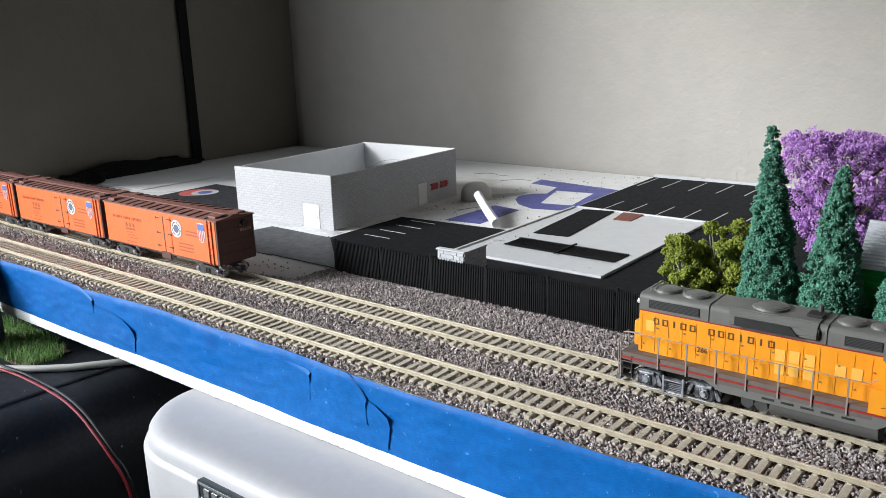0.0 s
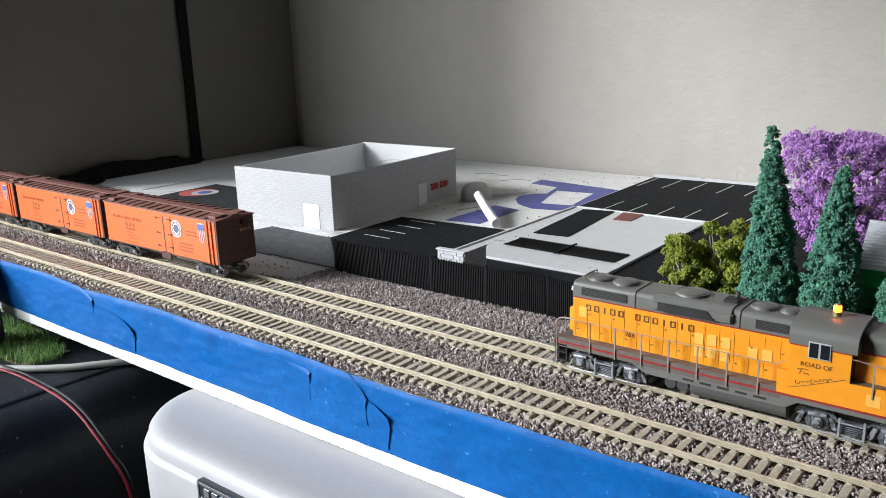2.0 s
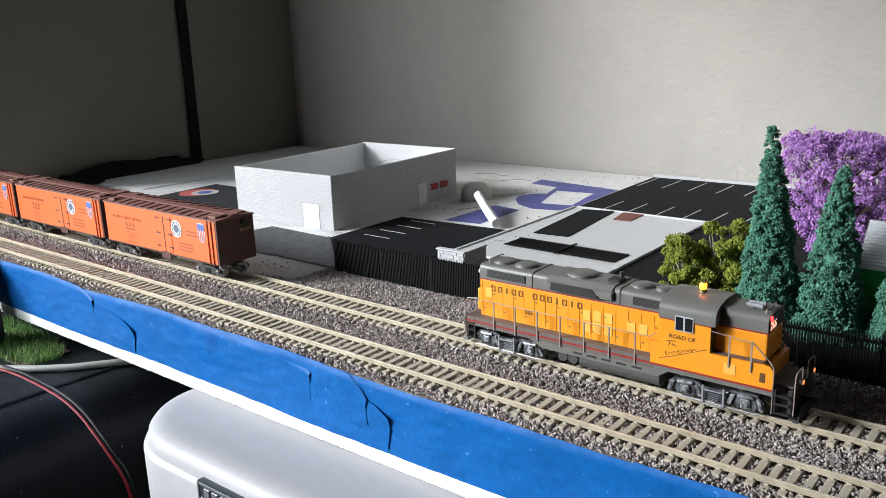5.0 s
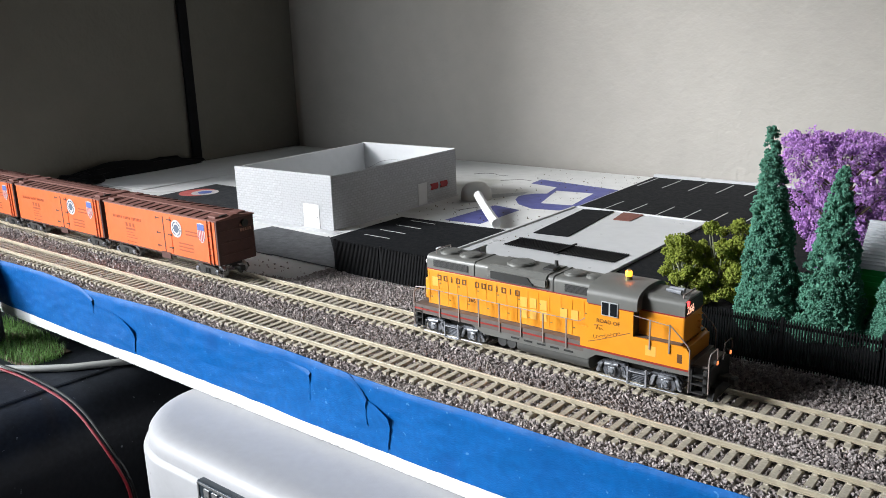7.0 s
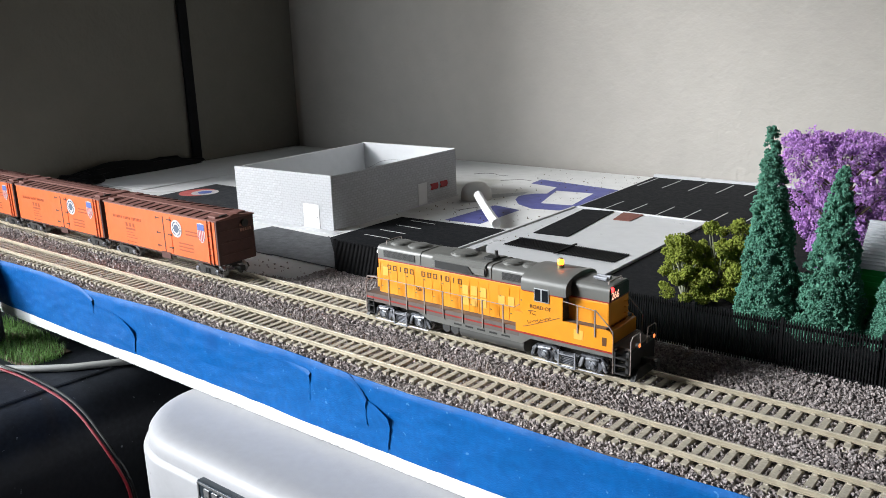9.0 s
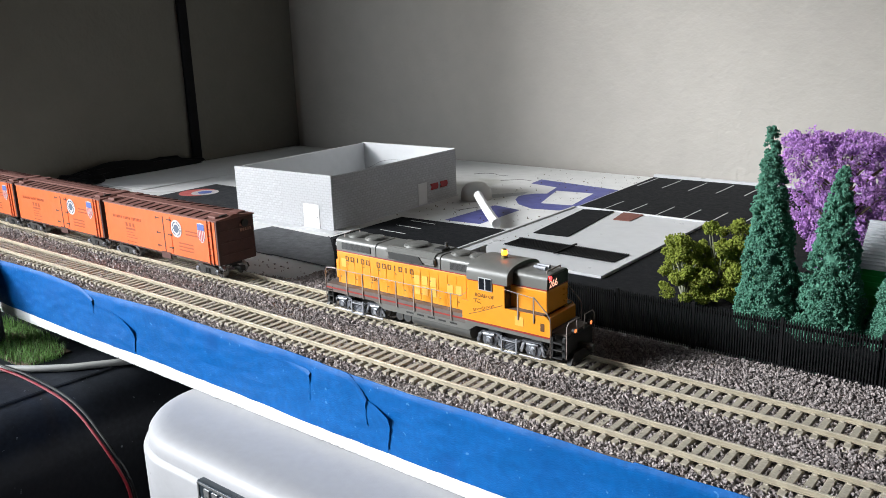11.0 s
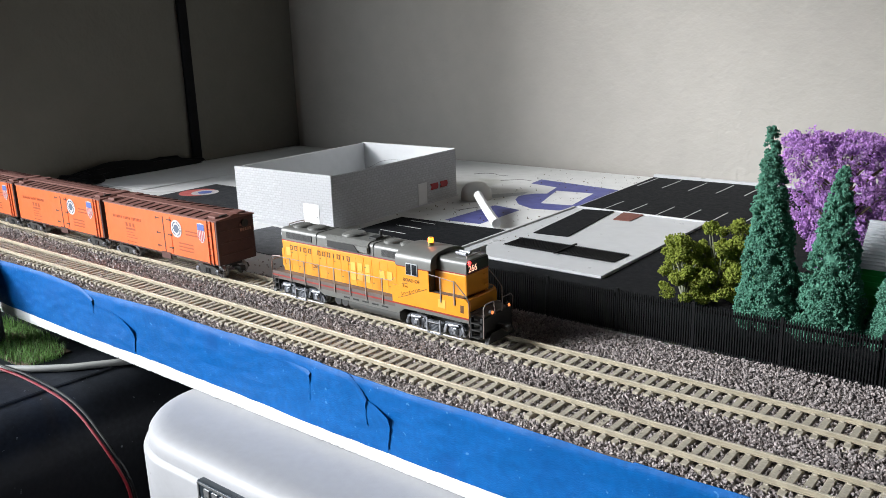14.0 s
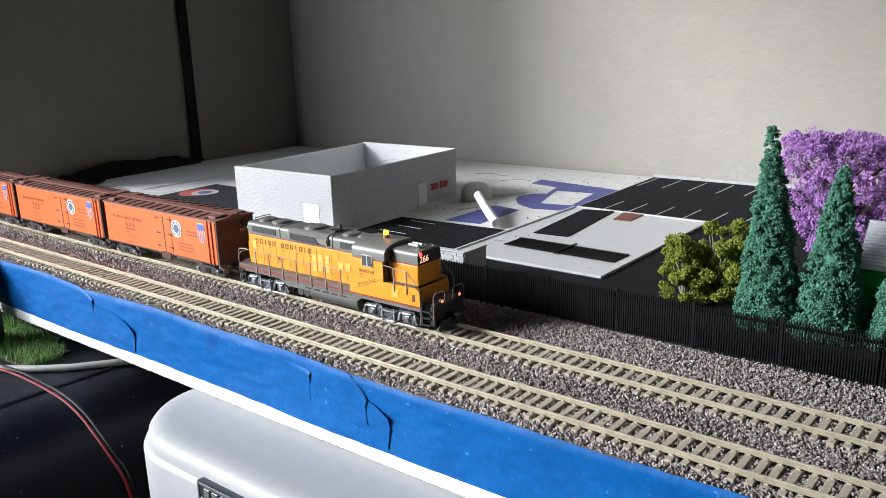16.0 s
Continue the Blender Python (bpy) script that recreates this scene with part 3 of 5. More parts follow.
def build_lots():
    a = sheet("parking_lot", [(-277.8, 41), (-277.8, 139.5), (-206, 144.5), (-204.5, 41)], 0.02, 0.55, M["asphalt"], "matt black card parking lot with white bay stripes", "parking lot")
    stripes(a, [(-266.5, -248.2, y, y + 0.7, 0.58) for y in (95.8, 108.4, 121.6, 134.4)])
    c = sheet("parking_lot", [(-203.0, 212), (-206, 329), (60, 337), (60, 41), (-204.2, 41), (-204.2, 91), (-119.5, 91), (-120.5, 214.5)], 0.02, 0.55, M["asphalt"], "matt black card parking lot round the white island", "parking lot")
    stripes(c, [(x, x + 0.7, 214.5, 243.5, 0.58) for x in (-186.5, -170.8, -153.4, -137.2, -121.4, -105.6, -89.8)] + [(x, x + 0.7, 294.5, 325.5, 0.58) for x in (-202, -184.5, -166, -147.8, -130, -112, -94)])
    g = sheet("road_card", [(-334, 40), (-327, 82.4), (-279.5, 81.2), (-277.5, 40)], 0.02, 0.5, M["asphaltgrey"], "dark grey card road piece before the building", "road card")
    g = sheet("road_card", [(-277.3, 40), (-279.2, 81.2), (-278.2, 81.2), (-229.5, 40.0)], 0.56, 0.95, M["asphaltgrey"], "dark grey card road piece cut on a slant", "road card")
    i = thing("island_sheet", "glossy white plastic island sheet with raised edges", "plastic sheet", 0, 0, 0.56)
    b = B(); prism(b, [(-202.5, 92.5), (-202.5, 211), (-122.0, 214), (-120.2, 92.5)], "z", 0, 0.6); part("sheet", b, M["styrene"], i)
    for x0, x1, y0, y1 in ((-203.0, -201.4, 91.5, 211), (-201.4, -120.0, 91.4, 92.9), (-121.6, -119.8, 92.9, 213.5), (-201.4, -121.6, 211.5, 212.9)):
        b = B(); box(b, x0, x1, y0, y1, 0, 1.3, 0.15, 1); part("edge_strip", b, M["styrene"], i)
    top = 1.17
    sheet("road_card", [(-188, 143.5), (-168.4, 145.8), (-176, 211), (-194, 207)], top, top + 0.5, M["asphalt"], "black card strip lying on the white island", "road card")
    sheet("brown_card", [(-166.9, 192.5), (-170.1, 211), (-157.7, 213), (-157.1, 193.6)], top, top + 0.4, M["brown"], "small red-brown card piece on the island", "card")
    f = thing("fence_panel", "black fence panel lying flat on the island", "fence", -188.0, 115.5, top + 0.1)
    f.rotation_euler = (0, 0, radians(-1.0))
    b = B(); box(b, 0, 62, 0.8, 1.5, 0, 0.6); part("rail", b, M["black"], f)
    b = B(); box(b, 0, 62, 14.0, 14.8, 0, 0.6); part("rail", b, M["black"], f)
    b = B(); box(b, 31, 32.2, -2.5, 18, 0.45, 1.1, 0.1, 1); part("post", b, M["black"], f)
    b = B(); box(b, 0.2, 61.8, 1.5, 14.0, 0.0, 0.25); part("backing", b, M["black"], f)
    b = B(); box(b, -0.22, 0.22, -0.8, 16.4, 0.2, 0.45); me = mesh_of("picket", b, M["black"])
    for k in range(48):
        o = part("picket", me, None, f); o.location = ((0.7 + k * 1.29) * MM, 0, 0)
    b = B(); box(b, -207, 60, 330.5, 334.5, 0, 2.2, 0.3, 1)
    tagged(part("edge_strip", b, M["styrene"]), "white plastic strip along the back of the lot", "strip")
    # printed blue shapes on the board
    pr = thing("board_print", "faded blue block letters printed on the white board", "print", 0, 0, 0.02)
    z = (0, 0.05)
    b = B(); prism(b, [(-252, 147.5), (-228, 150), (-229, 192), (-250, 196)], "z", *z); part("print_block", b, M["blueprint"], pr)
    b = B(); prism(b, [(-272.8, 286.0), (-206.5, 276.5), (-204.5, 209.5), (-208, 203), (-225.0, 199), (-238.9, 205.7), (-249, 217), (-253, 227), (-252.5, 233), (-247.5, 240.2), (-241.7, 243.5), (-247.5, 265.3), (-270.8, 269.4)], "z", *z); part("print_letter", b, M["blueprint"], pr)
    b = B(); prism(b, [(-241.3, 254.9), (-215.4, 258.2), (-208.8, 219.1), (-228.8, 215.4)], "z", 0.05, 0.09); part("print_gap", b, M["board"], pr)
    b = B(); prism(b, [(-272, 222.4), (-255.6, 242.4), (-253, 231), (-264.3, 213.5)], "z", *z); part("print_block", b, M["mortar"], pr)


build_lots()


# ---------------------------------------------------------------- rolling stock
def text_part(body, size, mat, parent, name, where, facing="side", shear=0.0):
    cu = bpy.data.curves.new("text", "FONT")
    cu.body, cu.size, cu.extrude, cu.shear = body, size * MM, 0.04 * MM, shear
    cu.resolution_u = 3
    ob = bpy.data.objects.new("text", cu)
    me = bpy.data.meshes.new_from_object(ob)
    bpy.data.objects.remove(ob)
    turn = Matrix.Rotation(radians(90), 4, "X")
    if facing == "front":
        turn = Matrix.Rotation(radians(90), 4, "Z") @ turn
    me.transform(Matrix.Translation(Vector(where) * MM) @ turn)
    me.materials.clear()
    me.materials.append(mat)
    o = new(name, me)
    o.parent = parent
    return o


def hood_section(bm, x0, x1, half, z0, z1, r):
    pts = [(-half, z0), (half, z0)]
    for k in range(6):
        a = radians(90 * k / 5)
        pts.append((half - r + r * math.cos(a), z1 - r + r * math.sin(a)))
    for k in range(6):
        a = radians(90 + 90 * k / 5)
        pts.append((-half + r + r * math.cos(a), z1 - r + r * math.sin(a)))
    return prism(bm, pts, "x", x0, x1)


def wheel_mesh(r):
    b = B()
    for s in (-1, 1):
        tube(b, (0, s * 4.6, 0), (0, s * 6.4, 0), r, n=20)
        tube(b, (0, s * 4.2, 0), (0, s * 4.6, 0), r * 1.14, n=20)
        tube(b, (0, s * 6.4, 0), (0, s * 6.7, 0), r * 0.45, r * 0.35, n=10)
        box(b, -0.3, 0.3, s * 6.35, s * 6.55, -r * 0.8, r * 0.8)
    tube(b, (0, -4.5, 0), (0, 4.5, 0), 0.7, n=8)
    return mesh_of("wheelset", b, M["steel"])


WHEELS = []


def build_loco():
    t = thing("locomotive", "yellow and grey model diesel locomotive with red trim and lit beacon", "locomotive", 0, 0, RAILTOP)
    HB, HT, EDGE = 10.7, 28.4, 23.6
    b = B(); box(b, -46.4, 18.5, -6.4, 6.4, HB, EDGE - 0.35, 0.25); hood = part("long_hood", b, M["yellow"], t)
    b = B(); hood_section(b, -46.4, 18.5, 6.42, EDGE, HT, 1.6); top = part("hood_top", b, M["locogrey"], t, "dark grey rounded hood top", smooth=True)
    b = B(); box(b, -46.5, 18.5, -6.5, 6.5, EDGE - 0.35, EDGE); part("red_line", b, M["stripered"], t, "thin red line under the grey")
    # hood-top pieces
    for x0, x1 in ((-43.5, -28.5), (8.5, 17.2)):
        for s in (-1, 1):
            b = B(); box(b, x0, x1, s * 6.3, s * 6.62, 24.4, 26.9, 0.1, 1); gr = part("grille", b, M["grille"], t, "black louvred radiator grille")
            for k in range(6):
                b = B(); box(b, x0 + 0.3, x1 - 0.3, s * 6.6, s * 6.74, 24.6 + k * 0.38, 24.75 + k * 0.38); part("louvre", b, M["locodark"], gr)
    b = B(); prism(b, [(-6.4, 24.0), (-7.6, 24.9), (-7.4, 27.2), (-5.6, 28.7), (5.6, 28.7), (7.4, 27.2), (7.6, 24.9), (6.4, 24.0)], "x", -20.5, 2.5); bmesh.ops.bevel(b, geom=b.edges[:], offset=0.4, segments=2, affect="EDGES")
    part("dynamic_brake_blister", b, M["locogrey"], t, smooth=True)
    for s in (-1, 1):
        b = B(); prism(b, [(-18.5, 24.6), (-2.2, 24.6), (-4.4, 27.0), (-18.5, 27.0)], "y", s * 7.45, s * 7.8); part("grille", b, M["grille"], t, "black dynamic brake grille")
    for x0 in (-26.3, 4.0):
        b = B(); hood_section(b, x0, x0 + 0.35, 6.62, EDGE + 0.1, HT + 0.22, 1.6); part("seam", b, M["locogrey"], top, smooth=True)
    for x, r in ((-40.5, 4.0), (-32.0, 4.0), (-11.5, 4.8), (8.6, 3.6), (15.4, 2.7)):
        b = B()
        z = HT + (0.2 if x == -11.5 else -0.1)
        tube(b, (x, 0, z), (x, 0, z + 0.75), r, r * 0.96, 24)
        tube(b, (x, 0, z + 0.75), (x, 0, z + 1.1), r * 0.9, r * 0.55, 24)
        fan = part("fan", b, M["locogrey"], t, "round roof fan", smooth=True)
        b = B()
        for q in (0.32, 0.6, 0.84):
            rod(b, [(x + r * q * math.cos(k * math.tau / 20), r * q * math.sin(k * math.tau / 20), z + 0.80 + 0.36 * (1 - q)) for k in range(21)], 0.09, 5)
        part("fan_guard", b, M["locogrey"], fan)
    b = B(); box(b, -2.0, 2.0, -2.2, 2.2, HT + 0.2, HT + 1.0, 0.2, 1); part("exhaust_hatch", b, M["grille"], t)
    b = B(); tube(b, (0.5, 2.0, HT), (0.5, 2.0, HT + 2.6), 0.7, 0.6, 10); part("exhaust_stack", b, M["locodark"], t)
    b = B(); rod(b, [(-44, -4, HT), (-44, -4, HT + 1.2), (-44, 0, HT + 1.4), (-44, 4, HT + 1.2), (-44, 4, HT)], 0.22, 6); part("lift_bar", b, M["handrail"], t)
    # hood side doors: seams, latches, panels paled for their reflection
    for k in range(16):
        x = -45.5 + k * 4.05
        for s in (-1, 1):
            b = B(); box(b, x - 0.07, x + 0.07, s * 6.38, s * 6.5, HB + 0.6, EDGE - 1.4); part("door_seam", b, M["yellow"], hood)
            for z in (13.2, 18.6):
                if (k + int(z)) % 2:
                    b = B(); box(b, x + 0.4, x + 1.0, s * 6.38, s * 6.62, z, z + 0.32); part("latch", b, M["brass"], hood)
    for s in (-1, 1):
        b = B(); box(b, -30, -9.5, s * 6.36, s * 6.46, 14.6, 14.75); part("door_seam", b, M["yellow"], hood)
        for x0, z0 in ((-7.8, 16.6), (-7.8, 12.9), (-4.2, 16.8), (-4.2, 13.1), (-0.4, 16.8), (-0.4, 13.1), (7.0, 15.6), (10.8, 15.7), (-44.2, 17.4)):
            b = B(); box(b, x0, x0 + 2.6, s * 6.36, s * 6.55, z0, z0 + 3.3, 0.08, 1); part("access_panel", b, M["yellowpale"], hood, "yellow access panel, its reflection put into a paler colour")
    # road name as plain open squares and bars
    for k, ch in enumerate("oo|oo ooo|o|o"):
        x = -41.9 + k * 2.68
        if ch == " ":
            continue
        b = B()
        if ch == "|":
            box(b, x + 0.6, x + 1.0, -6.52, -6.42, 19.8, 21.7)
        else:
            box(b, x, x + 0.38, -6.52, -6.42, 19.8, 21.7); box(b, x + 1.3, x + 1.62, -6.52, -6.42, 19.8, 21.7)
            box(b, x + 0.38, x + 1.3, -6.52, -6.42, 21.4, 21.7); box(b, x + 0.38, x + 1.3, -6.52, -6.42, 19.8, 20.1)
        part("letter_bar", b, M["letter"], hood)
    text_part("266", 2.1, M["letter"], hood, "number", (-28.9, -6.46, 14.3))
    b = B(); box(b, -48.2, -46.2, -5.6, -3.2, 12, 19.5, 0.5); part("end_box", b, M["yellow"], t)
    b = B(); tube(b, (-46.4, -5.2, 25.6), (-47.3, -5.2, 25.6), 0.8, n=12); part("marker_lamp", b, M["whitepaint"], t)
    # walkway, sill and side trim
    b = B(); box(b, -50.4, 50.0, -9.4, 9.4, 9.9, HB, 0.12, 1); box(b, 50.0, 54.4, -6.8, 6.8, 9.8, 10.5); part("walkway", b, M["walkway"], t, "brown-grey walkway deck")
    for s in (-1, 1):
        b = B(); box(b, -50.4, 17.0, s * 9.35, s * 9.6, 7.7, 10.75); sill = part("side_sill", b, M["walkway"], t)
        b = B(); box(b, -50.4, 50.0, s * 9.6, s * 9.72, 8.95, 9.5); part("red_stripe", b, M["stripered"], sill)
        b = B(); box(b, 17.0, 50.2, s * 9.35, s * 9.6, 7.7, 9.9); part("side_sill", b, M["locogrey"], t)
        f = 50.2 if s < 0 else 48.0  # the far panel is cut short at the nose
        pts = [(15.8, 9.5), (f, 9.5), (f, 12.6)] + [(f - 2.2 + 2.2 * math.cos(radians(a)), 13.7 + 2.2 * math.sin(radians(a))) for a in (0, 30, 60, 90)] + [(15.8, 15.9)]
        b = B(); prism(b, pts, "y", s * 8.9, s * 9.62); part("front_side_panel", b, M["yellow"], t)
        b = B(); box(b, 37.0, 40.2, s * 9.6, s * 9.7, 11.2, 14.2); part("battery_panel", b, M["yellowpale"], t, "pale yellow panel")
        b = B(); box(b, 46.6, 48.0, s * 9.6, s * 9.7, 11.0, 13.6); part("builder_plate", b, M["letter"], t)
        b = B(); prism(b, [(-25.5, 7.75), (21.5, 7.75), (18.0, 5.4), (-20.5, 5.4)], "y", s * 9.0, s * 9.45); sk = part("skirt", b, M["locogrey"], t, "grey side skirt with cut slots")
        for k in range(5):
            b = B(); box(b, -9.5 + k * 4.9, -6.3 + k * 4.9, s * 9.4, s * 9.52, 6.3, 6.9); part("slot", b, M["grille"], sk)
    b = B(); box(b, 33, 47.0, -9.0, 9.0, 15.2, 15.9); part("front_deck", b, M["walkway"], t)
    b = B(); box(b, 33.2, 48.6, -6.6, 8.8, 10.6, 15.15, 0.2, 1); part("nose_base", b, M["yellow"], t)
    b = B(); box(b, -49, 53.8, -4.5, 4.5, 5.4, 9.9); part("underframe", b, M["locodark"], t)
    # cab
    pts = [(-9.6, 10.4), (9.6, 10.4), (9.6, EDGE), (-9.6, EDGE)]
    b = B(); prism(b, pts, "x", 18.5, 33.0); cab = part("cab", b, M["yellow"], t)
    arc = [(9.75, EDGE), (9.75, 26.0)] + [(9.75 * math.cos(radians(a)), 26.0 + 3.7 * math.sin(radians(a)) ** 0.8) for a in (15, 30, 45, 60, 75, 90, 105, 120, 135, 150, 165)] + [(-9.75, 26.0), (-9.75, EDGE)]
    b = B(); prism(b, arc, "x", 18.0, 34.2); part("cab_roof", b, M["locogrey"], t, "arched dark grey cab roof", smooth=True)
    b = B(); box(b, 33.0, 33.25, -9.3, 9.3, 15.9, 26.0); part("cab_front", b, M["locodark"], t)
    b = B(); box(b, 18.4, 33.1, -9.72, 9.72, EDGE - 0.3, EDGE + 0.05); part("red_line", b, M["stripered"], t)
    for s in (-1, 1):
        b = B(); box(b, 22.9, 28.3, s * 9.6, s * 9.95, 20.6, 25.0, 0.1, 1); wf = part("cab_window", b, M["sash"], t, "pale framed cab side window")
        for x0 in (23.2, 25.85):
            b = B(); box(b, x0, x0 + 2.1, s * 9.9, s * 10.02, 20.95, 24.7); part("pane", b, M["glassdark"], wf)
    text_part("ROAD OF", 1.75, M["letter"], cab, "lettering", (21.2, -9.66, 18.1))
    b = B()
    rod(b, [(18.6, -9.66, 11.4), (22, -9.66, 12.6), (26, -9.66, 14.2), (32.2, -9.66, 16.8)], 0.09, 4)
    rod(b, [(20.2 + 0.092 * k + 0.25 * math.cos(k * 0.62), -9.66, 13.0 + 0.032 * k + (0.26 + 0.5 * (k % 41 < 8)) * math.sin(k * 0.5 + 0.4 * math.sin(k * 0.21))) for k in range(96)], 0.07, 4)
    rod(b, [(20.6, -9.66, 17.0), (22.0, -9.66, 17.3), (23.4, -9.66, 17.2)], 0.10, 4); rod(b, [(21.7, -9.66, 17.2), (21.2, -9.66, 15.8)], 0.10, 4); rod(b, [(22.2, -9.66, 16.6), (22.4, -9.66, 15.9), (23.0, -9.66, 16.3), (23.5, -9.66, 15.9)], 0.09, 4)
    part("script_flourish", b, M["letter"], cab, "dark script slogan as strokes")
    b = B(); tube(b, (26.6, 0, 29.4), (26.6, 0, 30.7), 1.15, 1.05, 14); tube(b, (26.6, 0, 32.5), (26.6, 0, 32.8), 0.8, 0.6, 12); part("beacon_base", b, M["brass"], t)
    b = B(); lathe(b, [(0.95, 30.7), (1.05, 31.2), (1.0, 32.1), (0.75, 32.5)], 14); bmesh.ops.translate(b, vec=(26.6, 0, 0), verts=b.verts[:]); part("beacon", b, M["beacon"], t, "glowing amber roof beacon", smooth=True)
    # short hood
    b = B(); box(b, 33, 47.0, -6.4, 6.4, 12, EDGE - 0.35, 0.5); part("short_hood", b, M["yellow"], t)
    b = B(); hood_section(b, 33, 47.0, 6.42, EDGE, 28.2, 1.8); part("short_hood_top", b, M["locogrey"], t, smooth=True)
    b = B(); box(b, 33, 47.05, -6.5, 6.5, EDGE - 0.35, EDGE); part("red_line", b, M["stripered"], t)
    b = B(); box(b, 46.9, 47.25, -5.9, 5.9, EDGE + 0.1, 27.6, 0.1, 1); npan = part("number_panel", b, M["grille"], t, "black nose panel with a lit number")
    text_part("266", 3.3, M["numlight"], npan, "number", (47.32, -5.6, 24.1), "front")
    for z in (27.2,):
        b = B(); tube(b, (47.1, -5.0, z), (47.5, -5.0, z), 0.75, n=14); part("red_lamp", b, M["redlight"], t, "glowing red nose light")
    b = B()
    for y in (-2.0, 0.2):
        tube(b, (39.5, y, 29.3), (44.0, y, 29.1), 0.45, 0.75, 10)
    tube(b, (40.5, -2.6, 29.1), (40.5, 1.2, 29.1), 0.35, n=8); tube(b, (41, -1, 28), (41, -1, 29.3), 0.4, n=8)
    part("air_horn", b, M["hanger"], t, "silver roof air horn")
    b = B(); rod(b, [(45.5, -4, 28.0), (45.5, -4, 29.0), (45.5, 4, 29.0), (45.5, 4, 28.0)], 0.25, 6); part("grab_bar", b, M["handrail"], t)
    for k in range(5):
        b = B(); rod(b, [(46.9, 3.2, 14 + k * 1.9), (47.6, 3.2, 14 + k * 1.9), (47.6, 5.2, 14 + k * 1.9), (46.9, 5.2, 14 + k * 1.9)], 0.13, 5); part("grab_iron", b, M["yellow"], t)
    # tanks
    b = B(); tk = [(-8.6, 6.2), (8.6, 6.2)] + [(6.6 + 2.6 * math.cos(radians(a)), 4.4 - 2.8 * math.sin(radians(a))) for a in (0, 30, 60, 90)] + [(-6.6 - 2.6 * math.cos(radians(a)), 4.4 - 2.8 * math.sin(radians(a))) for a in (90, 60, 30, 0)]
    prism(b, tk, "x", -7.5, 18.5); part("fuel_tank", b, M["tank"], t, smooth=True)
    for x in (-9.8, -13.4):
        for s in (-1, 1):
            b = B(); tube(b, (x, s * 4.5, 4.2), (x, s * 8.8, 4.2), 1.7, n=16); part("air_tank", b, M["locodark"], t, smooth=True)
    # trucks
    wm = wheel_mesh(3.2)
    for xc in (-34.0, 34.5):
        b = B(); box(b, xc - 10, xc + 10, -4, 4, 3.0, 5.2); tr = part("truck", b, M["darktruck"], t)
        for s in (-1, 1):
            # arched top beam, then the jaws that hold each axle box
            b = B()
            prism(b, [(xc - 13.6, 4.4), (xc - 11.6, 6.1), (xc - 4.4, 6.1), (xc - 3.4, 5.2), (xc + 3.4, 5.2), (xc + 4.4, 6.1), (xc + 11.6, 6.1), (xc + 13.6, 4.4), (xc + 12.6, 4.0), (xc + 11.0, 5.0), (xc + 5.2, 5.0), (xc + 3.6, 4.2), (xc - 3.6, 4.2), (xc - 5.2, 5.0), (xc - 11.0, 5.0), (xc - 12.6, 4.0)], "y", s * 7.2, s * 8.5)
            bmesh.ops.bevel(b, geom=b.edges[:], offset=0.18, segments=1, affect="EDGES")
            part("side_frame", b, M["truckgrey"], tr, "grey truck side frame, blotched for highlights and dark gaps")
            for dx in (-8.5, 8.5):
                for q in (-1, 1):
                    u = xc + dx
                    b = B(); prism(b, [(u + q * 1.5, 5.2), (u + q * 2.5, 5.2), (u + q * 3.0, 3.0), (u + q * 2.2, 1.5), (u + q * 1.5, 1.5)], "y", s * 7.3, s * 8.3); part("jaw", b, M["truckgrey"], tr)
                    b = B(); prism(b, [(u + q * 2.8, 5.3), (u + q * 3.9, 5.3), (u + q * 5.1, 2.6), (u + q * 4.7, 1.9), (u + q * 3.8, 2.2)], "y", s * 8.0, s * 8.9); bmesh.ops.bevel(b, geom=b.edges[:], offset=0.15, segments=1, affect="EDGES"); part("brake_hanger", b, M["silver"], tr)
                b = B(); box(b, xc + dx - 1.3, xc + dx + 1.3, s * 7.6, s * 8.9, 1.9, 4.7, 0.45); tube(b, (xc + dx, s * 8.7, 3.3), (xc + dx, s * 9.3, 3.3), 1.15, 0.8, 12)
                for q in (-0.85, 0.85):
                    for z in (2.3, 4.3):
                        tube(b, (xc + dx + q, s * 8.8, z), (xc + dx + q, s * 9.1, z), 0.22, n=6)
                part("axle_box", b, M["silver"], tr)
                b = B(); tube(b, (xc + dx - 2.0, s * 8.8, 5.3), (xc + dx + 2.4, s * 8.8, 5.6), 0.65, 0.55, 10); part("brake_cylinder", b, M["silver"], tr, smooth=True)
            # leaf springs stacked between the hangers
            # solid black block paints the dark of the gaps behind the springs
            b = B(); box(b, xc - 3.3, xc + 3.3, s * 7.4, s * 8.3, 1.4, 4.2, 0.2, 1); part("spring_gap_shade", b, M["grille"], tr)
            for k in range(5):
                w = 2.9 - 0.22 * abs(k - 2)
                b = B(); box(b, xc - w, xc + w, s * 8.2, s * 8.9, 1.7 + k * 0.52, 2.02 + k * 0.52, 0.08, 1); part("leaf_spring", b, M["truckgrey"], tr)
            b = B(); rod(b, [(xc - 12.5, s * 9.0, 1.2), (xc + 12.5, s * 9.0, 1.2)], 0.2, 6); part("brake_rod", b, M["hanger"], tr)
            for x in (xc - 2.9, xc + 2.9):
                b = B(); box(b, x - 0.3, x + 0.3, s * 9.35, s * 9.75, 0.9, 6.4, 0.08, 1); part("step_hanger", b, M["hanger"], tr, "pale grey step hanger")
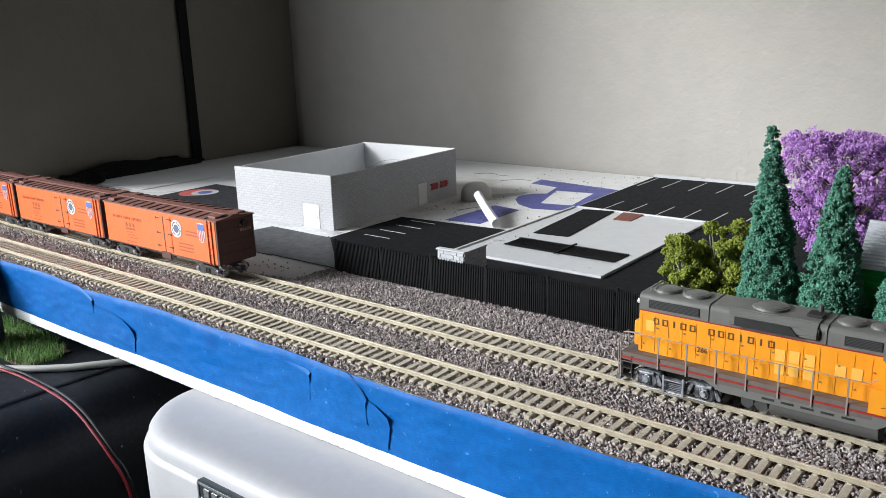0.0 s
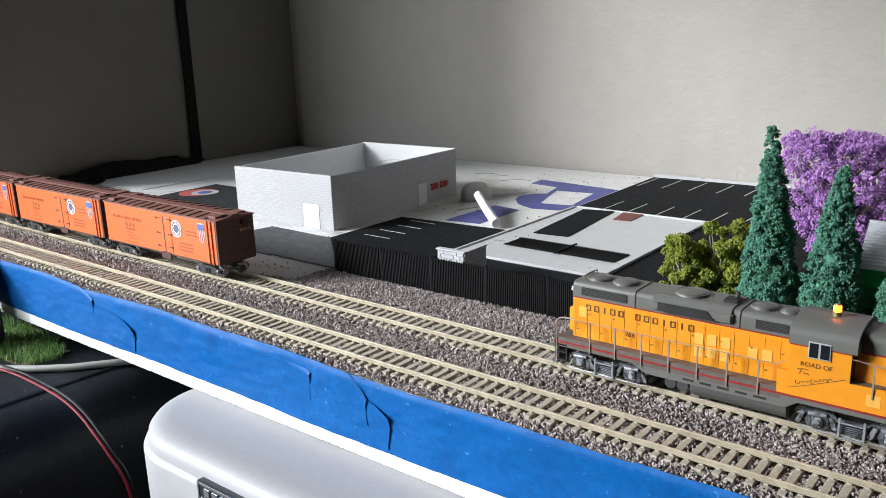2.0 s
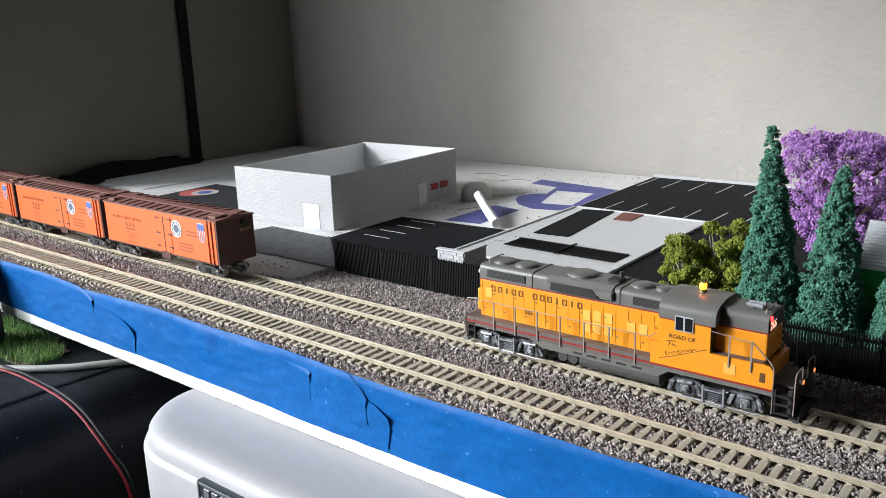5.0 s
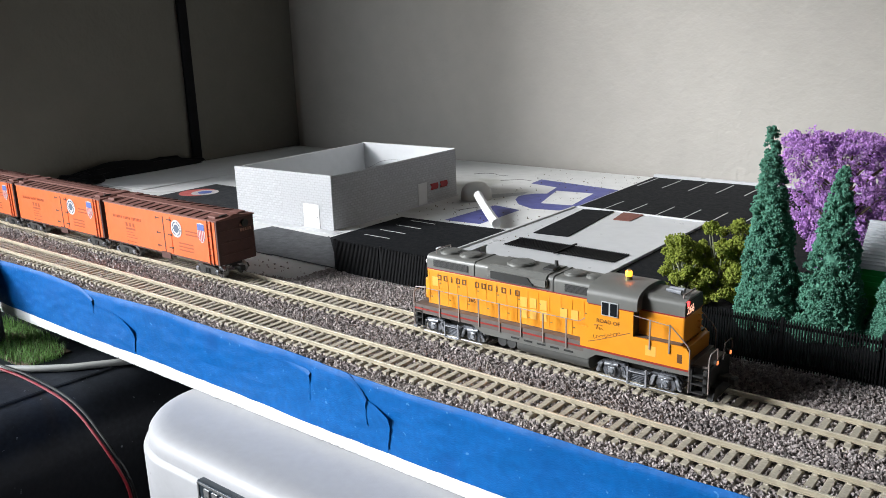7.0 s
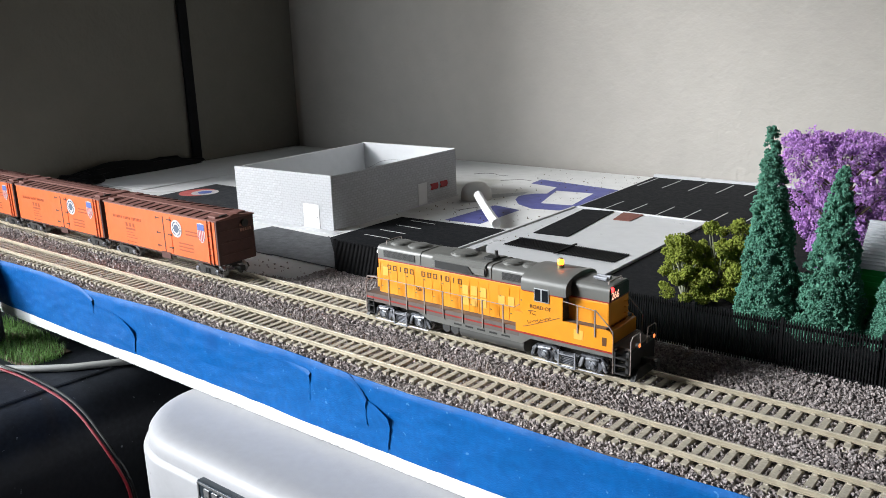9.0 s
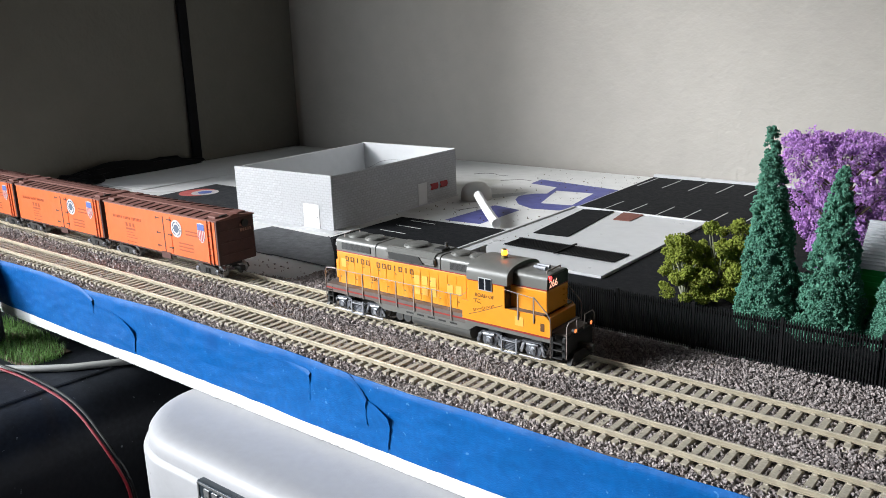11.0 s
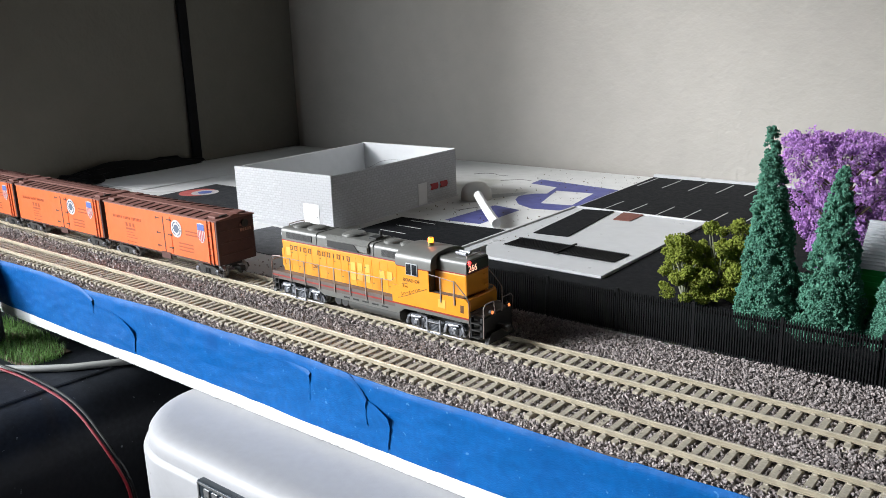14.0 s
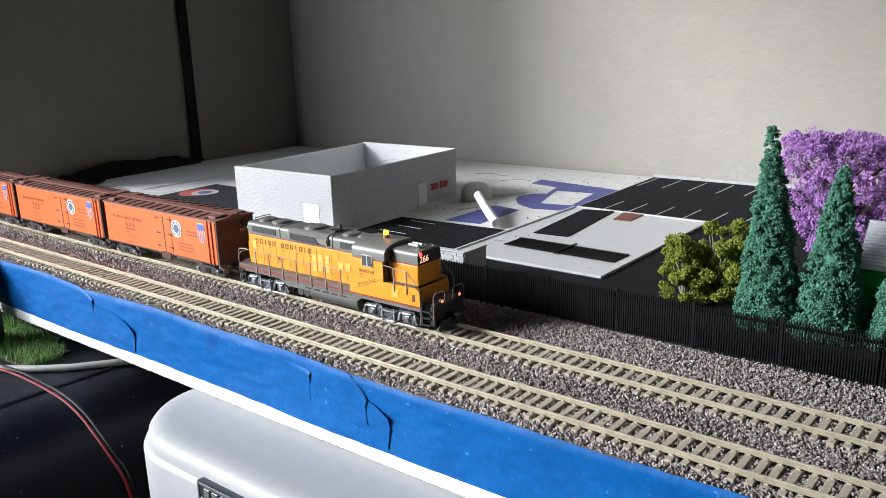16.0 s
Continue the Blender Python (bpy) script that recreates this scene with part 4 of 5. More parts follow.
            b = B(); box(b, xc - 2.6, xc + 2.6, s * 9.3, s * 9.8, 4.9, 5.3, 0.08, 1); box(b, xc - 2.6, xc + 2.6, s * 9.3, s * 9.8, 0.9, 1.25, 0.08, 1); part("step", b, M["hanger"], tr)
        for dx in (-8.5, 8.5):
            w = part("wheelset", wm, None, t, "bright metal wheelset"); w.location = ((xc + dx) * MM, 0, 3.2 * MM); WHEELS.append(w)
    # ends, steps and couplers
    for s, x in ((-1, -50.4), (1, 54.4)):
        xh = x if s < 0 else 50.4
        b = B(); box(b, x - 0.7, x + 0.7, -8.6, 8.6, 2.6, 9.9, 0.3, 1); part("pilot", b, M["grille"], t)
        b = B(); prism(b, [(-8, 1.0), (8, 1.0), (6, 4.5), (-6, 4.5)], "x", x + s * 0.7, x + s * 2.2); part("snow_plow", b, M["grille"], t)
        b = B(); box(b, x, x + s * 4.8, -0.9, 0.9, 4.6, 6.2, 0.3, 1); box(b, x + s * 3.8, x + s * 6.2, -1.5, 0.7, 4.3, 6.6, 0.4, 1); part("coupler", b, M["darktruck"], t)
        for q in (-1, 1):
            b = B()
            for z in (3.0, 5.6, 8.0):
                box(b, x - s * 3.6, x, q * 7.4, q * 9.6, z, z + 0.45)
            box(b, x - s * 3.8, x - s * 3.4, q * 8.2, q * 9.6, 3.0, 9.9); part("step_well", b, M["grille"], t)
            b = B(); rod(b, [(xh - s * 0.2, q * 9.6, 2.8), (xh - s * 0.2, q * 9.7, 15.5), (xh - s * 1.2, q * 9.7, 17.0), (xh - s * 6.0, q * 9.7, 17.6 if s < 0 else 21.5)], 0.2, 6); part("end_handrail", b, M["handrail"], t)
            b = B(); rod(b, [(x + s * 1.0, q * 8.6, 3.2), (x + s * 1.0, q * 8.6, 13.6), (x + s * 1.0, q * 7.4, 14.8), (x + s * 1.0, q * 2.6, 14.8), (x + s * 1.0, q * 2.0, 10.0)], 0.2, 6); part("end_rail", b, M["handrail"], t)
            if s > 0:
                b = B(); tube(b, (x + 1.0, q * 4.9, 11.6), (x + 1.9, q * 4.9, 11.6), 0.85, n=12); dl = part("ditch_light_housing", b, M["grille"], t)
                b = B(); tube(b, (x + 1.85, q * 4.9, 11.6), (x + 2.1, q * 4.9, 11.6), 0.62, n=12); part("ditch_light", b, M["ditch"], dl, "glowing orange ditch light")
    for q in (-1, 1):
        b = B(); rod(b, [(-47.5, q * 9.8, 17.2), (15.5, q * 9.8, 17.2), (17.5, q * 9.7, 18.6)], 0.12, 6); part("handrail", b, M["handrail"], t)
        for k in range(7):
            x = -38.7 + k * 8.3
            b = B(); box(b, x - 0.19, x + 0.19, q * 9.6, q * 9.95, 7.6, 17.3); part("stanchion", b, M["handrail"], t)
        b = B(); rod(b, [(33.2, q * 9.7, 22.4), (44.2, q * 9.7, 21.4)], 0.12, 6); part("handrail", b, M["handrail"], t)
        for x in (38.3, 44.2):
            b = B(); box(b, x - 0.19, x + 0.19, q * 9.6, q * 9.95, 13.2, 21.8); part("stanchion", b, M["handrail"], t)
    return t


def build_reefer():
    t = thing("refrigerator_car", "orange model refrigerator car with brown roof on the rear track", "railway car", -295.5, 0, RAILTOP, group="orange refrigerator cars")
    L, Wd, ZB, ZT, DC = 45.2, 10.0, 6.8, 26.6, 5.2
    b = B(); box(b, -L, L - 1.2, -Wd, Wd, ZB, ZT, 0.15, 1); side = part("body", b, M["orange"], t)
    for x0, x1 in ((L - 1.2, L), (-L - 0.1, -L + 0.3)):
        b = B(); box(b, x0, x1 + 0.1, -Wd + 0.05, Wd - 0.05, ZB + 0.1, ZT, 0.2, 1); part("end_wall", b, M["mineral"], t, "dark brown car end")
    for k in range(3):
        b = B(); box(b, L + 0.05, L + 0.4, -8.8, 8.8, ZB + 4 + k * 5.4, ZB + 4.9 + k * 5.4, 0.2, 1); part("end_rib", b, M["mineral"], t)
    b = B(); prism(b, [(-Wd - 0.3, ZT - 0.1), (Wd + 0.3, ZT - 0.1), (Wd + 0.3, ZT + 0.4), (0, ZT + 1.4), (-Wd - 0.3, ZT + 0.4)], "x", -L - 0.6, L + 0.6); roof = part("roof", b, M["roofbrown"], t, "dark brown ribbed roof")
    for k in range(13):
        for s in (-1, 1):
            x = -L + 8.2 + k * 6.2
            b = B(); prism(b, [(s * 2.6, ZT + 1.0), (s * (Wd + 0.2), ZT + 0.3), (s * (Wd + 0.2), ZT + 0.75), (s * 2.6, ZT + 1.5)], "x", x - 0.35, x + 0.35); part("roof_rib", b, M["mineral"], roof)
    b = B(); box(b, -L - 0.8, L + 0.8, -2.2, 2.2, ZT + 1.35, ZT + 1.8); part("running_board", b, M["roofbrown"], roof)
    for x0 in (-L + 1, L - 8):
        for s in (-1, 1):
            b = B(); box(b, x0, x0 + 5.6, s * 3.4, s * 8.2, ZT + 0.5, ZT + 1.5, 0.2, 1); part("ice_hatch", b, M["roofbrown"], roof)
    b = B(); box(b, L - 2.5, L - 1.4, -6.2, -2.6, ZT + 1.4, ZT + 1.9); part("grab_iron", b, M["darktruck"], roof)
    for s in (-1, 1):
        y = s * Wd
        # fascia is drawn pale for the highlight along the roof edge
        b = B(); box(b, -L, L - 1.2, y - 0.15, y + 0.15, ZT - 0.4, ZT); part("roof_fascia", b, M["eave"], side)
        b = B(); box(b, -L, L - 1.2, y - 0.12, y + 0.12, ZB, ZB + 0.6); part("sill", b, M["mineral"], side)
        # plug doors in the middle
        for x0, x1 in ((DC - 5.6, DC - 0.15), (DC + 0.15, DC + 5.6)):
            b = B(); box(b, x0, x1, y - 0.18, y + 0.18, ZB + 1.2, ZT - 1.8, 0.06, 1); d = part("door", b, M["orange"], t)
            for z in (ZB + 3.4, ZB + 9.5, ZB + 16.5):
                left = x0 < DC - 1
                hx = x0 if left else x1
                hb = hx + (2.6 if left else -2.6)
                b = B(); box(b, min(hx, hb), max(hx, hb), y + s * 0.15 - 0.12, y + s * 0.15 + 0.12, z, z + 0.45); tube(b, (hx, y - 0.3, z + 0.2), (hx, y + 0.3, z + 0.2), 0.55, n=8); part("hinge", b, M["mineral"], d)
        b = B(); box(b, DC - 0.28, DC + 0.28, y - 0.3, y + 0.3, ZB + 0.6, ZT - 2.0); part("latch_bar", b, M["mineral"], t)
        b = B(); box(b, DC - 3.6, DC + 3.6, y - 0.4, y + 0.4, ZB - 2.0, ZB + 1.0); part("door_sill", b, M["mineral"], t)
        # ladders
        for x in (L - 5.0,):
            b = B(); box(b, x - 1.5, x - 1.2, y - 0.55, y + 0.55, ZB, ZT); box(b, x + 1.2, x + 1.5, y - 0.55, y + 0.55, ZB, ZT); lad = part("ladder", b, M["orange"], t)
            for k in range(7):
                b = B(); box(b, x - 1.2, x + 1.2, y + s * 0.3 - 0.15, y + s * 0.3 + 0.15, ZB + 1.2 + k * 2.9, ZB + 1.55 + k * 2.9); part("rung", b, M["reeferletter"], lad)
        # lettering as bars
        b = B()
        x = -38.0
        for n in (7, 5, 7):
            for k in range(n):
                box(b, x, x + 0.55, y + s * 0.02 - 0.03, y + s * 0.02 + 0.08 * s, 19.6, 21.0); x += 1.18
            x += 1.2
        part("lettering_bars", b, M["reeferletter"], side)["kind"] = "stuff"
        b = B()
        for k in range(3):
            box(b, -27.5 + k * 3.0, -25.9 + k * 3.0, y - 0.03, y + 0.08 * s, 16.2, 18.1)
        for k, (w, z) in enumerate(((8, 14.6), (6, 13.2), (7, 11.9), (9, 10.6), (8, 8.6))):
            box(b, -27.5, -27.5 + w, y - 0.03, y + 0.06 * s, z, z + (0.9 if k == 0 else 0.35))
        for k in range(5):
            box(b, 22.0 if k < 2 else 16, 31.5 if k < 2 else 27, y - 0.03, y + 0.06 * s, 19.5 - k * 1.6 - (3 if k > 1 else 0), 20.1 - k * 1.6 - (3 if k > 1 else 0))
        part("lettering_bars", b, M["reeferletter"], side)["kind"] = "stuff"
        # round herald and shield
        b = B(); tube(b, (15.2, y, 20.0), (15.2, y + 0.16 * s, 20.0), 4.1, n=28); h = part("round_herald", b, M["palewhite"], side, "white round herald with dark ring")
        b = B()
        for k in range(28):
            a = k * math.tau / 28
            if k % 14 in (0, 7):
                continue
            tube(b, (15.2 + 3.0 * math.cos(a), y, 20 + 3.0 * math.sin(a)), (15.2 + 3.0 * math.cos(a), y + 0.24 * s, 20 + 3.0 * math.sin(a)), 0.26 if k % 3 else 0.42, n=6)
        tube(b, (15.2, y, 20), (15.2, y + 0.22 * s, 20), 1.9, n=20); box(b, 12.9, 17.5, y, y + 0.25 * s, 19.75, 20.25)
        part("herald_ring", b, M["heraldgrey"], h)
        sh = [(31.6, 24.4), (34.1, 24.9), (36.6, 24.4), (36.8, 18.5), (35.4, 16.6), (34.1, 15.8), (32.8, 16.6), (31.4, 18.5)]
        b = B(); prism(b, sh, "y", y, y + 0.16 * s); h = part("shield", b, M["palewhite"], side, "white shield with red stripes and blue top")
        b = B(); box(b, 31.7, 36.5, y, y + 0.24 * s, 21.6, 24.3); part("shield_top", b, M["shieldblue"], h)
        for k in range(4):
            b = B(); box(b, 31.9 + k * 1.2, 32.5 + k * 1.2, y, y + 0.24 * s, 17.4 if k in (0, 3) else 16.4, 21.6); part("shield_stripe", b, M["shieldred"], h)
    text_bar = B()
    for r, n in ((22.2, 3), (20.0, 5)):
        for k in range(n):
            box(text_bar, L + 0.1, L + 0.25, 2.2 + k * 1.3, 3.1 + k * 1.3, r, r + 1.3)
    part("end_lettering_bars", text_bar, M["eave"], t)["kind"] = "stuff"
    b = B(); box(b, -L + 2, L - 2, -3.2, 3.2, ZB - 1.6, ZB + 0.2); part("underframe", b, M["darktruck"], t)
    b = B(); tube(b, (-6, -4, ZB - 1.8), (3, -4, ZB - 1.8), 1.5, n=12); part("brake_tank", b, M["darktruck"], t)
    wm = wheel_mesh(2.6)
    for xc in (-33.5, 33.0):
        b = B(); box(b, xc - 2, xc + 2, -6, 6, 3.0, 5.2); tr = part("truck", b, M["darktruck"], t)
        for s in (-1, 1):
            b = B(); prism(b, [(xc - 9.3, 2.2), (xc - 8.6, 3.6), (xc - 3.5, 5.0), (xc + 3.5, 5.0), (xc + 8.6, 3.6), (xc + 9.3, 2.2), (xc + 6, 2.0), (xc + 2.6, 1.2), (xc - 2.6, 1.2), (xc - 6, 2.0)], "y", s * 6.9, s * 7.9); part("side_frame", b, M["darktruck"], tr)
            for k in (-1.2, 0, 1.2):
                b = B(); tube(b, (xc + k, s * 8.0, 1.6), (xc + k, s * 8.0, 3.9), 0.5, n=8); part("spring", b, M["locodark"], tr)
            for q in (-7.2, 7.2):
                b = B(); box(b, xc + q - 1.1, xc + q + 1.1, s * 7.2, s * 8.5, 1.7, 3.7, 0.3, 1); part("axle_box", b, M["silver"], tr)
        for q in (-7.2, 7.2):
            w = part("wheelset", wm, None, tr, "bright metal wheelset"); w.location = ((xc + q) * MM, 0, 2.6 * MM)
        b = B(); box(b, xc + (8 if xc > 0 else -14), xc + (15.5 if xc > 0 else -8), -0.9, 0.9, 3.6, 5.0, 0.2, 1); box(b, xc + (13.5 if xc > 0 else -15.8), xc + (16 if xc > 0 else -13.4), -1.6, 0.8, 3.2, 5.5, 0.4, 1); part("coupler", b, M["darktruck"], tr)
        b = B(); rod(b, [(L - 1, -8.5, ZB), (L - 0.8, -8.5, ZB - 3), (L - 0.8, -6.5, ZB - 3), (L - 1, -6.5, ZB)] if xc > 0 else [(-L + 1, -8.5, ZB), (-L + 1, -8.5, ZB - 3), (-L + 3, -8.5, ZB - 3), (-L + 3, -8.5, ZB)], 0.25, 6); part("step", b, M["darktruck"], t)
    b = B(); tube(b, (L + 0.4, 4.5, ZT - 3), (L + 1.2, 4.5, ZT - 3), 1.7, n=16); part("brake_wheel", b, M["darktruck"], t)
    for k in range(1, 3):
        copy_thing(t, pose((-295.5 - 94.3 * k) * MM, (-0.2 + 0.15 * k) * MM, RAILTOP * MM))


loco = build_loco()
build_reefer()


# ---------------------------------------------------------------- trees and scenery
def puffs(centres, sizes, per, rng, rmin, rmax, flat=1.0):
    """Ragged foam lumps: round each centre a swarm of small crumbs, most of them near the lump's skin."""
    c, w = np.repeat(np.asarray(centres), per, 0), np.repeat(np.asarray(sizes), per)
    d = rng.normal(0, 1, (len(c), 3)); d /= np.linalg.norm(d, axis=1)[:, None]
    c = c + d * (w * rng.uniform(0.25, 1.0, len(c)) ** 0.6)[:, None] * np.array([1, 1, flat])
    return c, rng.uniform(rmin, rmax, len(c))


def build_conifer(x, y, h, r, seed, label, lean=0.0):
    rng = np.random.default_rng(seed)
    t = thing("conifer_tree", label, "tree", x, y, 0.55, group="green conifer trees")
    b = B(); tube(b, (0, 0, 0), (lean, 0, h * 0.97), r * 0.14, 0.3, 8)
    for k in range(26):
        z = h * (0.05 + 0.88 * k / 26); a = k * 2.4; q = r * (1 - z / h) * 0.8
        tube(b, (lean * z / h, 0, z), (lean * z / h + q * math.cos(a), q * math.sin(a), z + q * 0.12), 0.35, 0.12, 5)
    part("trunk", b, M["bark"], t)
    b = B(); tube(b, (0, 0, 0.5), (lean * 0.9, 0, h * 0.9), r * 0.62, 0.4, 14); part("inner_foam", b, M["conifer"], t)
    n = int(1000 * (h / 72))
    u = 1 - np.sqrt(rng.uniform(0.0, 1, n))
    u[:50] = rng.uniform(0.72, 0.985, 50)
    z = h * (0.01 + 0.985 * u)
    a = rng.uniform(0, math.tau, n)
    taper = (1 - z / h)
    env = r * taper ** 0.9 * (1 + 0.10 * np.sin(a * 3 + z * 0.35 + seed)) + 0.7 + rng.normal(0, 0.35, n)
    size = rng.uniform(0.9, 2.1, n) * (0.6 + 0.4 * taper ** 0.5)
    c, w = puffs(np.stack([lean * z / h + (env - size * 0.4) * np.cos(a), (env - size * 0.4) * np.sin(a), z], 1), size, 30, rng, 0.24, 0.56, 0.85)
    c[:, 2] = np.maximum(c[:, 2], 0.4)
    v, f = stones(c, w, rng)
    part("crown", soup("crown", v, f, M["conifer"]), None, t)


def build_bush():
    rng = np.random.default_rng(21)
    for i, (x, y, h, w) in enumerate(((-79, 83, 27, 9.5), (-69, 88, 32, 9.5), (-59, 90, 34, 8.5))):
        t = thing("olive_bush", "olive-green foam bush with pale bare branches", "bush", x, y, 0.55, group="olive bushes")
        b = B()
        tips, sizes = [], []
        for k in range(15):
            a = k * 2.4 + rng.uniform(-0.4, 0.4); rr = w * rng.uniform(0.45, 1.0); zz = h * (0.18 + 0.78 * ((k * 7) % 15) / 14)
            if zz > h * 0.8:
                rr *= 0.7
            mid = (rr * 0.45 * math.cos(a + 0.3), rr * 0.45 * math.sin(a + 0.3), zz * 0.6)
            end = (rr * math.cos(a), rr * math.sin(a), zz)
            tube(b, (0, 0, 0), mid, 0.6, 0.42, 6); tube(b, mid, end, 0.42, 0.2, 6)
            side = (mid[0] + rng.normal(0, 3), mid[1] + rng.normal(0, 3), mid[2] + rng.uniform(2, 6))
            tube(b, mid, side, 0.4, 0.2, 5)
            tips += [end, side, tuple(q + d for q, d in zip(end, rng.normal(0, 2.0, 3)))]; sizes += [2.9, 2.0, 2.2]
        for k in range(16):
            a = k * 2.4; tips.append((w * 0.85 * math.cos(a), w * 0.85 * math.sin(a), h * (0.08 + 0.5 * ((k * 5) % 16) / 16))); sizes.append(2.9)
        part("branch_work", b, M["olivebark"], t, "pale olive bare branch frame")
        c, wd = puffs(tips, np.array(sizes) * rng.uniform(0.75, 1.2, len(sizes)), 150, rng, 0.26, 0.6, 0.8)
        c[:, 2] = np.maximum(c[:, 2], 0.6)
        v, f = stones(c, wd, rng)
        part("crown", soup("crown", v, f, M["olive"]), None, t)


def build_purple():
    rng = np.random.default_rng(33)
    t = thing("purple_tree", "purple flowering model tree with flocked hanging crown", "tree", -36, 138, 0.55)
    b = B(); tube(b, (0, 0, 0), (0, 0, 42), 1.7, 1.0, 8)
    for k in range(40):
        a = k * 2.4; z = 14 + (k % 20) * 1.7; q = 14 + 9 * ((k * 5) % 8) / 8
        tube(b, (0, 0, z), (q * math.cos(a), 0.75 * q * math.sin(a), min(60.0, z + 15)), 0.6, 0.16, 5)
    part("trunk", b, M["bark"], t)
    n = 1500
    a = rng.uniform(0, math.tau, n); z = rng.uniform(7, 62, n)
    width = np.where(z > 44, 26.0 - 0.014 * (z - 50) ** 2, 7 + 19.0 * (z - 6) / 38)
    width = width * (1 + 0.12 * np.sin(a * 4 + z * 0.16) + 0.07 * np.sin(a * 9 - z * 0.31))
    q = width * (1 - rng.uniform(0, 1, n) ** 2.0 * 0.65)
    c = np.stack([q * np.cos(a), 0.75 * q * np.sin(a), z + 1.2 * np.sin(a * 5)], 1)
    k = 260
    a2 = rng.uniform(0, math.tau, k); q2 = 23.5 * np.sqrt(rng.uniform(0, 1, k))
    c = np.concatenate([c, np.stack([q2 * np.cos(a2), 0.75 * q2 * np.sin(a2), 61.5 + rng.normal(0, 1.3, k) + 1.2 * np.sin(a2 * 5)], 1)])
    c[:, 2] *= 0.95
    c = c[~((c[:, 0] > 10) & (c[:, 1] < -8) & (c[:, 2] < 36))]
    c = c[[noise.noise(Vector(p) * 0.17) > -0.22 for p in c.tolist()]]
    c, w = puffs(c, rng.uniform(0.9, 2.6, len(c)), 25, rng, 0.24, 0.62, 0.9)
    v, f = stones(c, w, rng)
    part("crown", soup("crown", v, f, M["purple"]), None, t)


def build_shed():
    t = thing("green_shed", "small bright green model shed with white ribbed roof", "shed", -20, 98.5, 0.55)
    b = B(); box(b, 0, 40, 0, 26, 0, 19.6); w = part("wall", b, M["green"], t)
    for k in range(8):
        b = B(); box(b, -0.2, 40, -0.35, 0.1, 0.6 + k * 2.35, 2.5 + k * 2.35, 0.15, 1); part("siding_board", b, M["green"], w)
    b = B()
    prism(b, [(-1.2, 19.0), (13, 33.0), (27.2, 19.0), (27.2, 19.9), (13, 34.0), (-1.2, 19.9)], "x", -1.0, 41); roof = part("roof", b, M["roofwhite"], t)
    for k in range(14):
        f = (k + 0.5) / 14
        y, z = -1.1 + 14.1 * f, 20.0 + 14.0 * f
        b = B(); box(b, -1.1, 41.1, y - 0.25, y + 0.25, z - 0.1, z + 0.5); part("roof_rib", b, M["roofwhite"], roof)


build_conifer(-43.6, 75, 72.0, 10.6, 1, "tall dark green foam conifer model tree", -3.2)
build_conifer(-24.0, 75, 60.0, 11.6, 2, "medium dark green foam conifer model tree", 1.0)
build_conifer(-1.0, 76, 44.0, 10.5, 3, "short dark green foam conifer model tree")
build_bush()
build_purple()
build_shed()


# ---------------------------------------------------------------- loose things
WIRE = [(-470, -80, -41.5), (-400, -72, -41.2), (-350.8, -67.4, -41.0), (-328.0, -65.9, -41.0), (-299.3, -65.8, -42.0), (-281.7, -66.4, -45.0), (-266.9, -67.7, -50.0), (-255.9, -67.4, -58.0), (-252.1, -65.8, -66.0), (-252.1, -63.9, -76.0), (-251.1, -61.9, -106.0)]


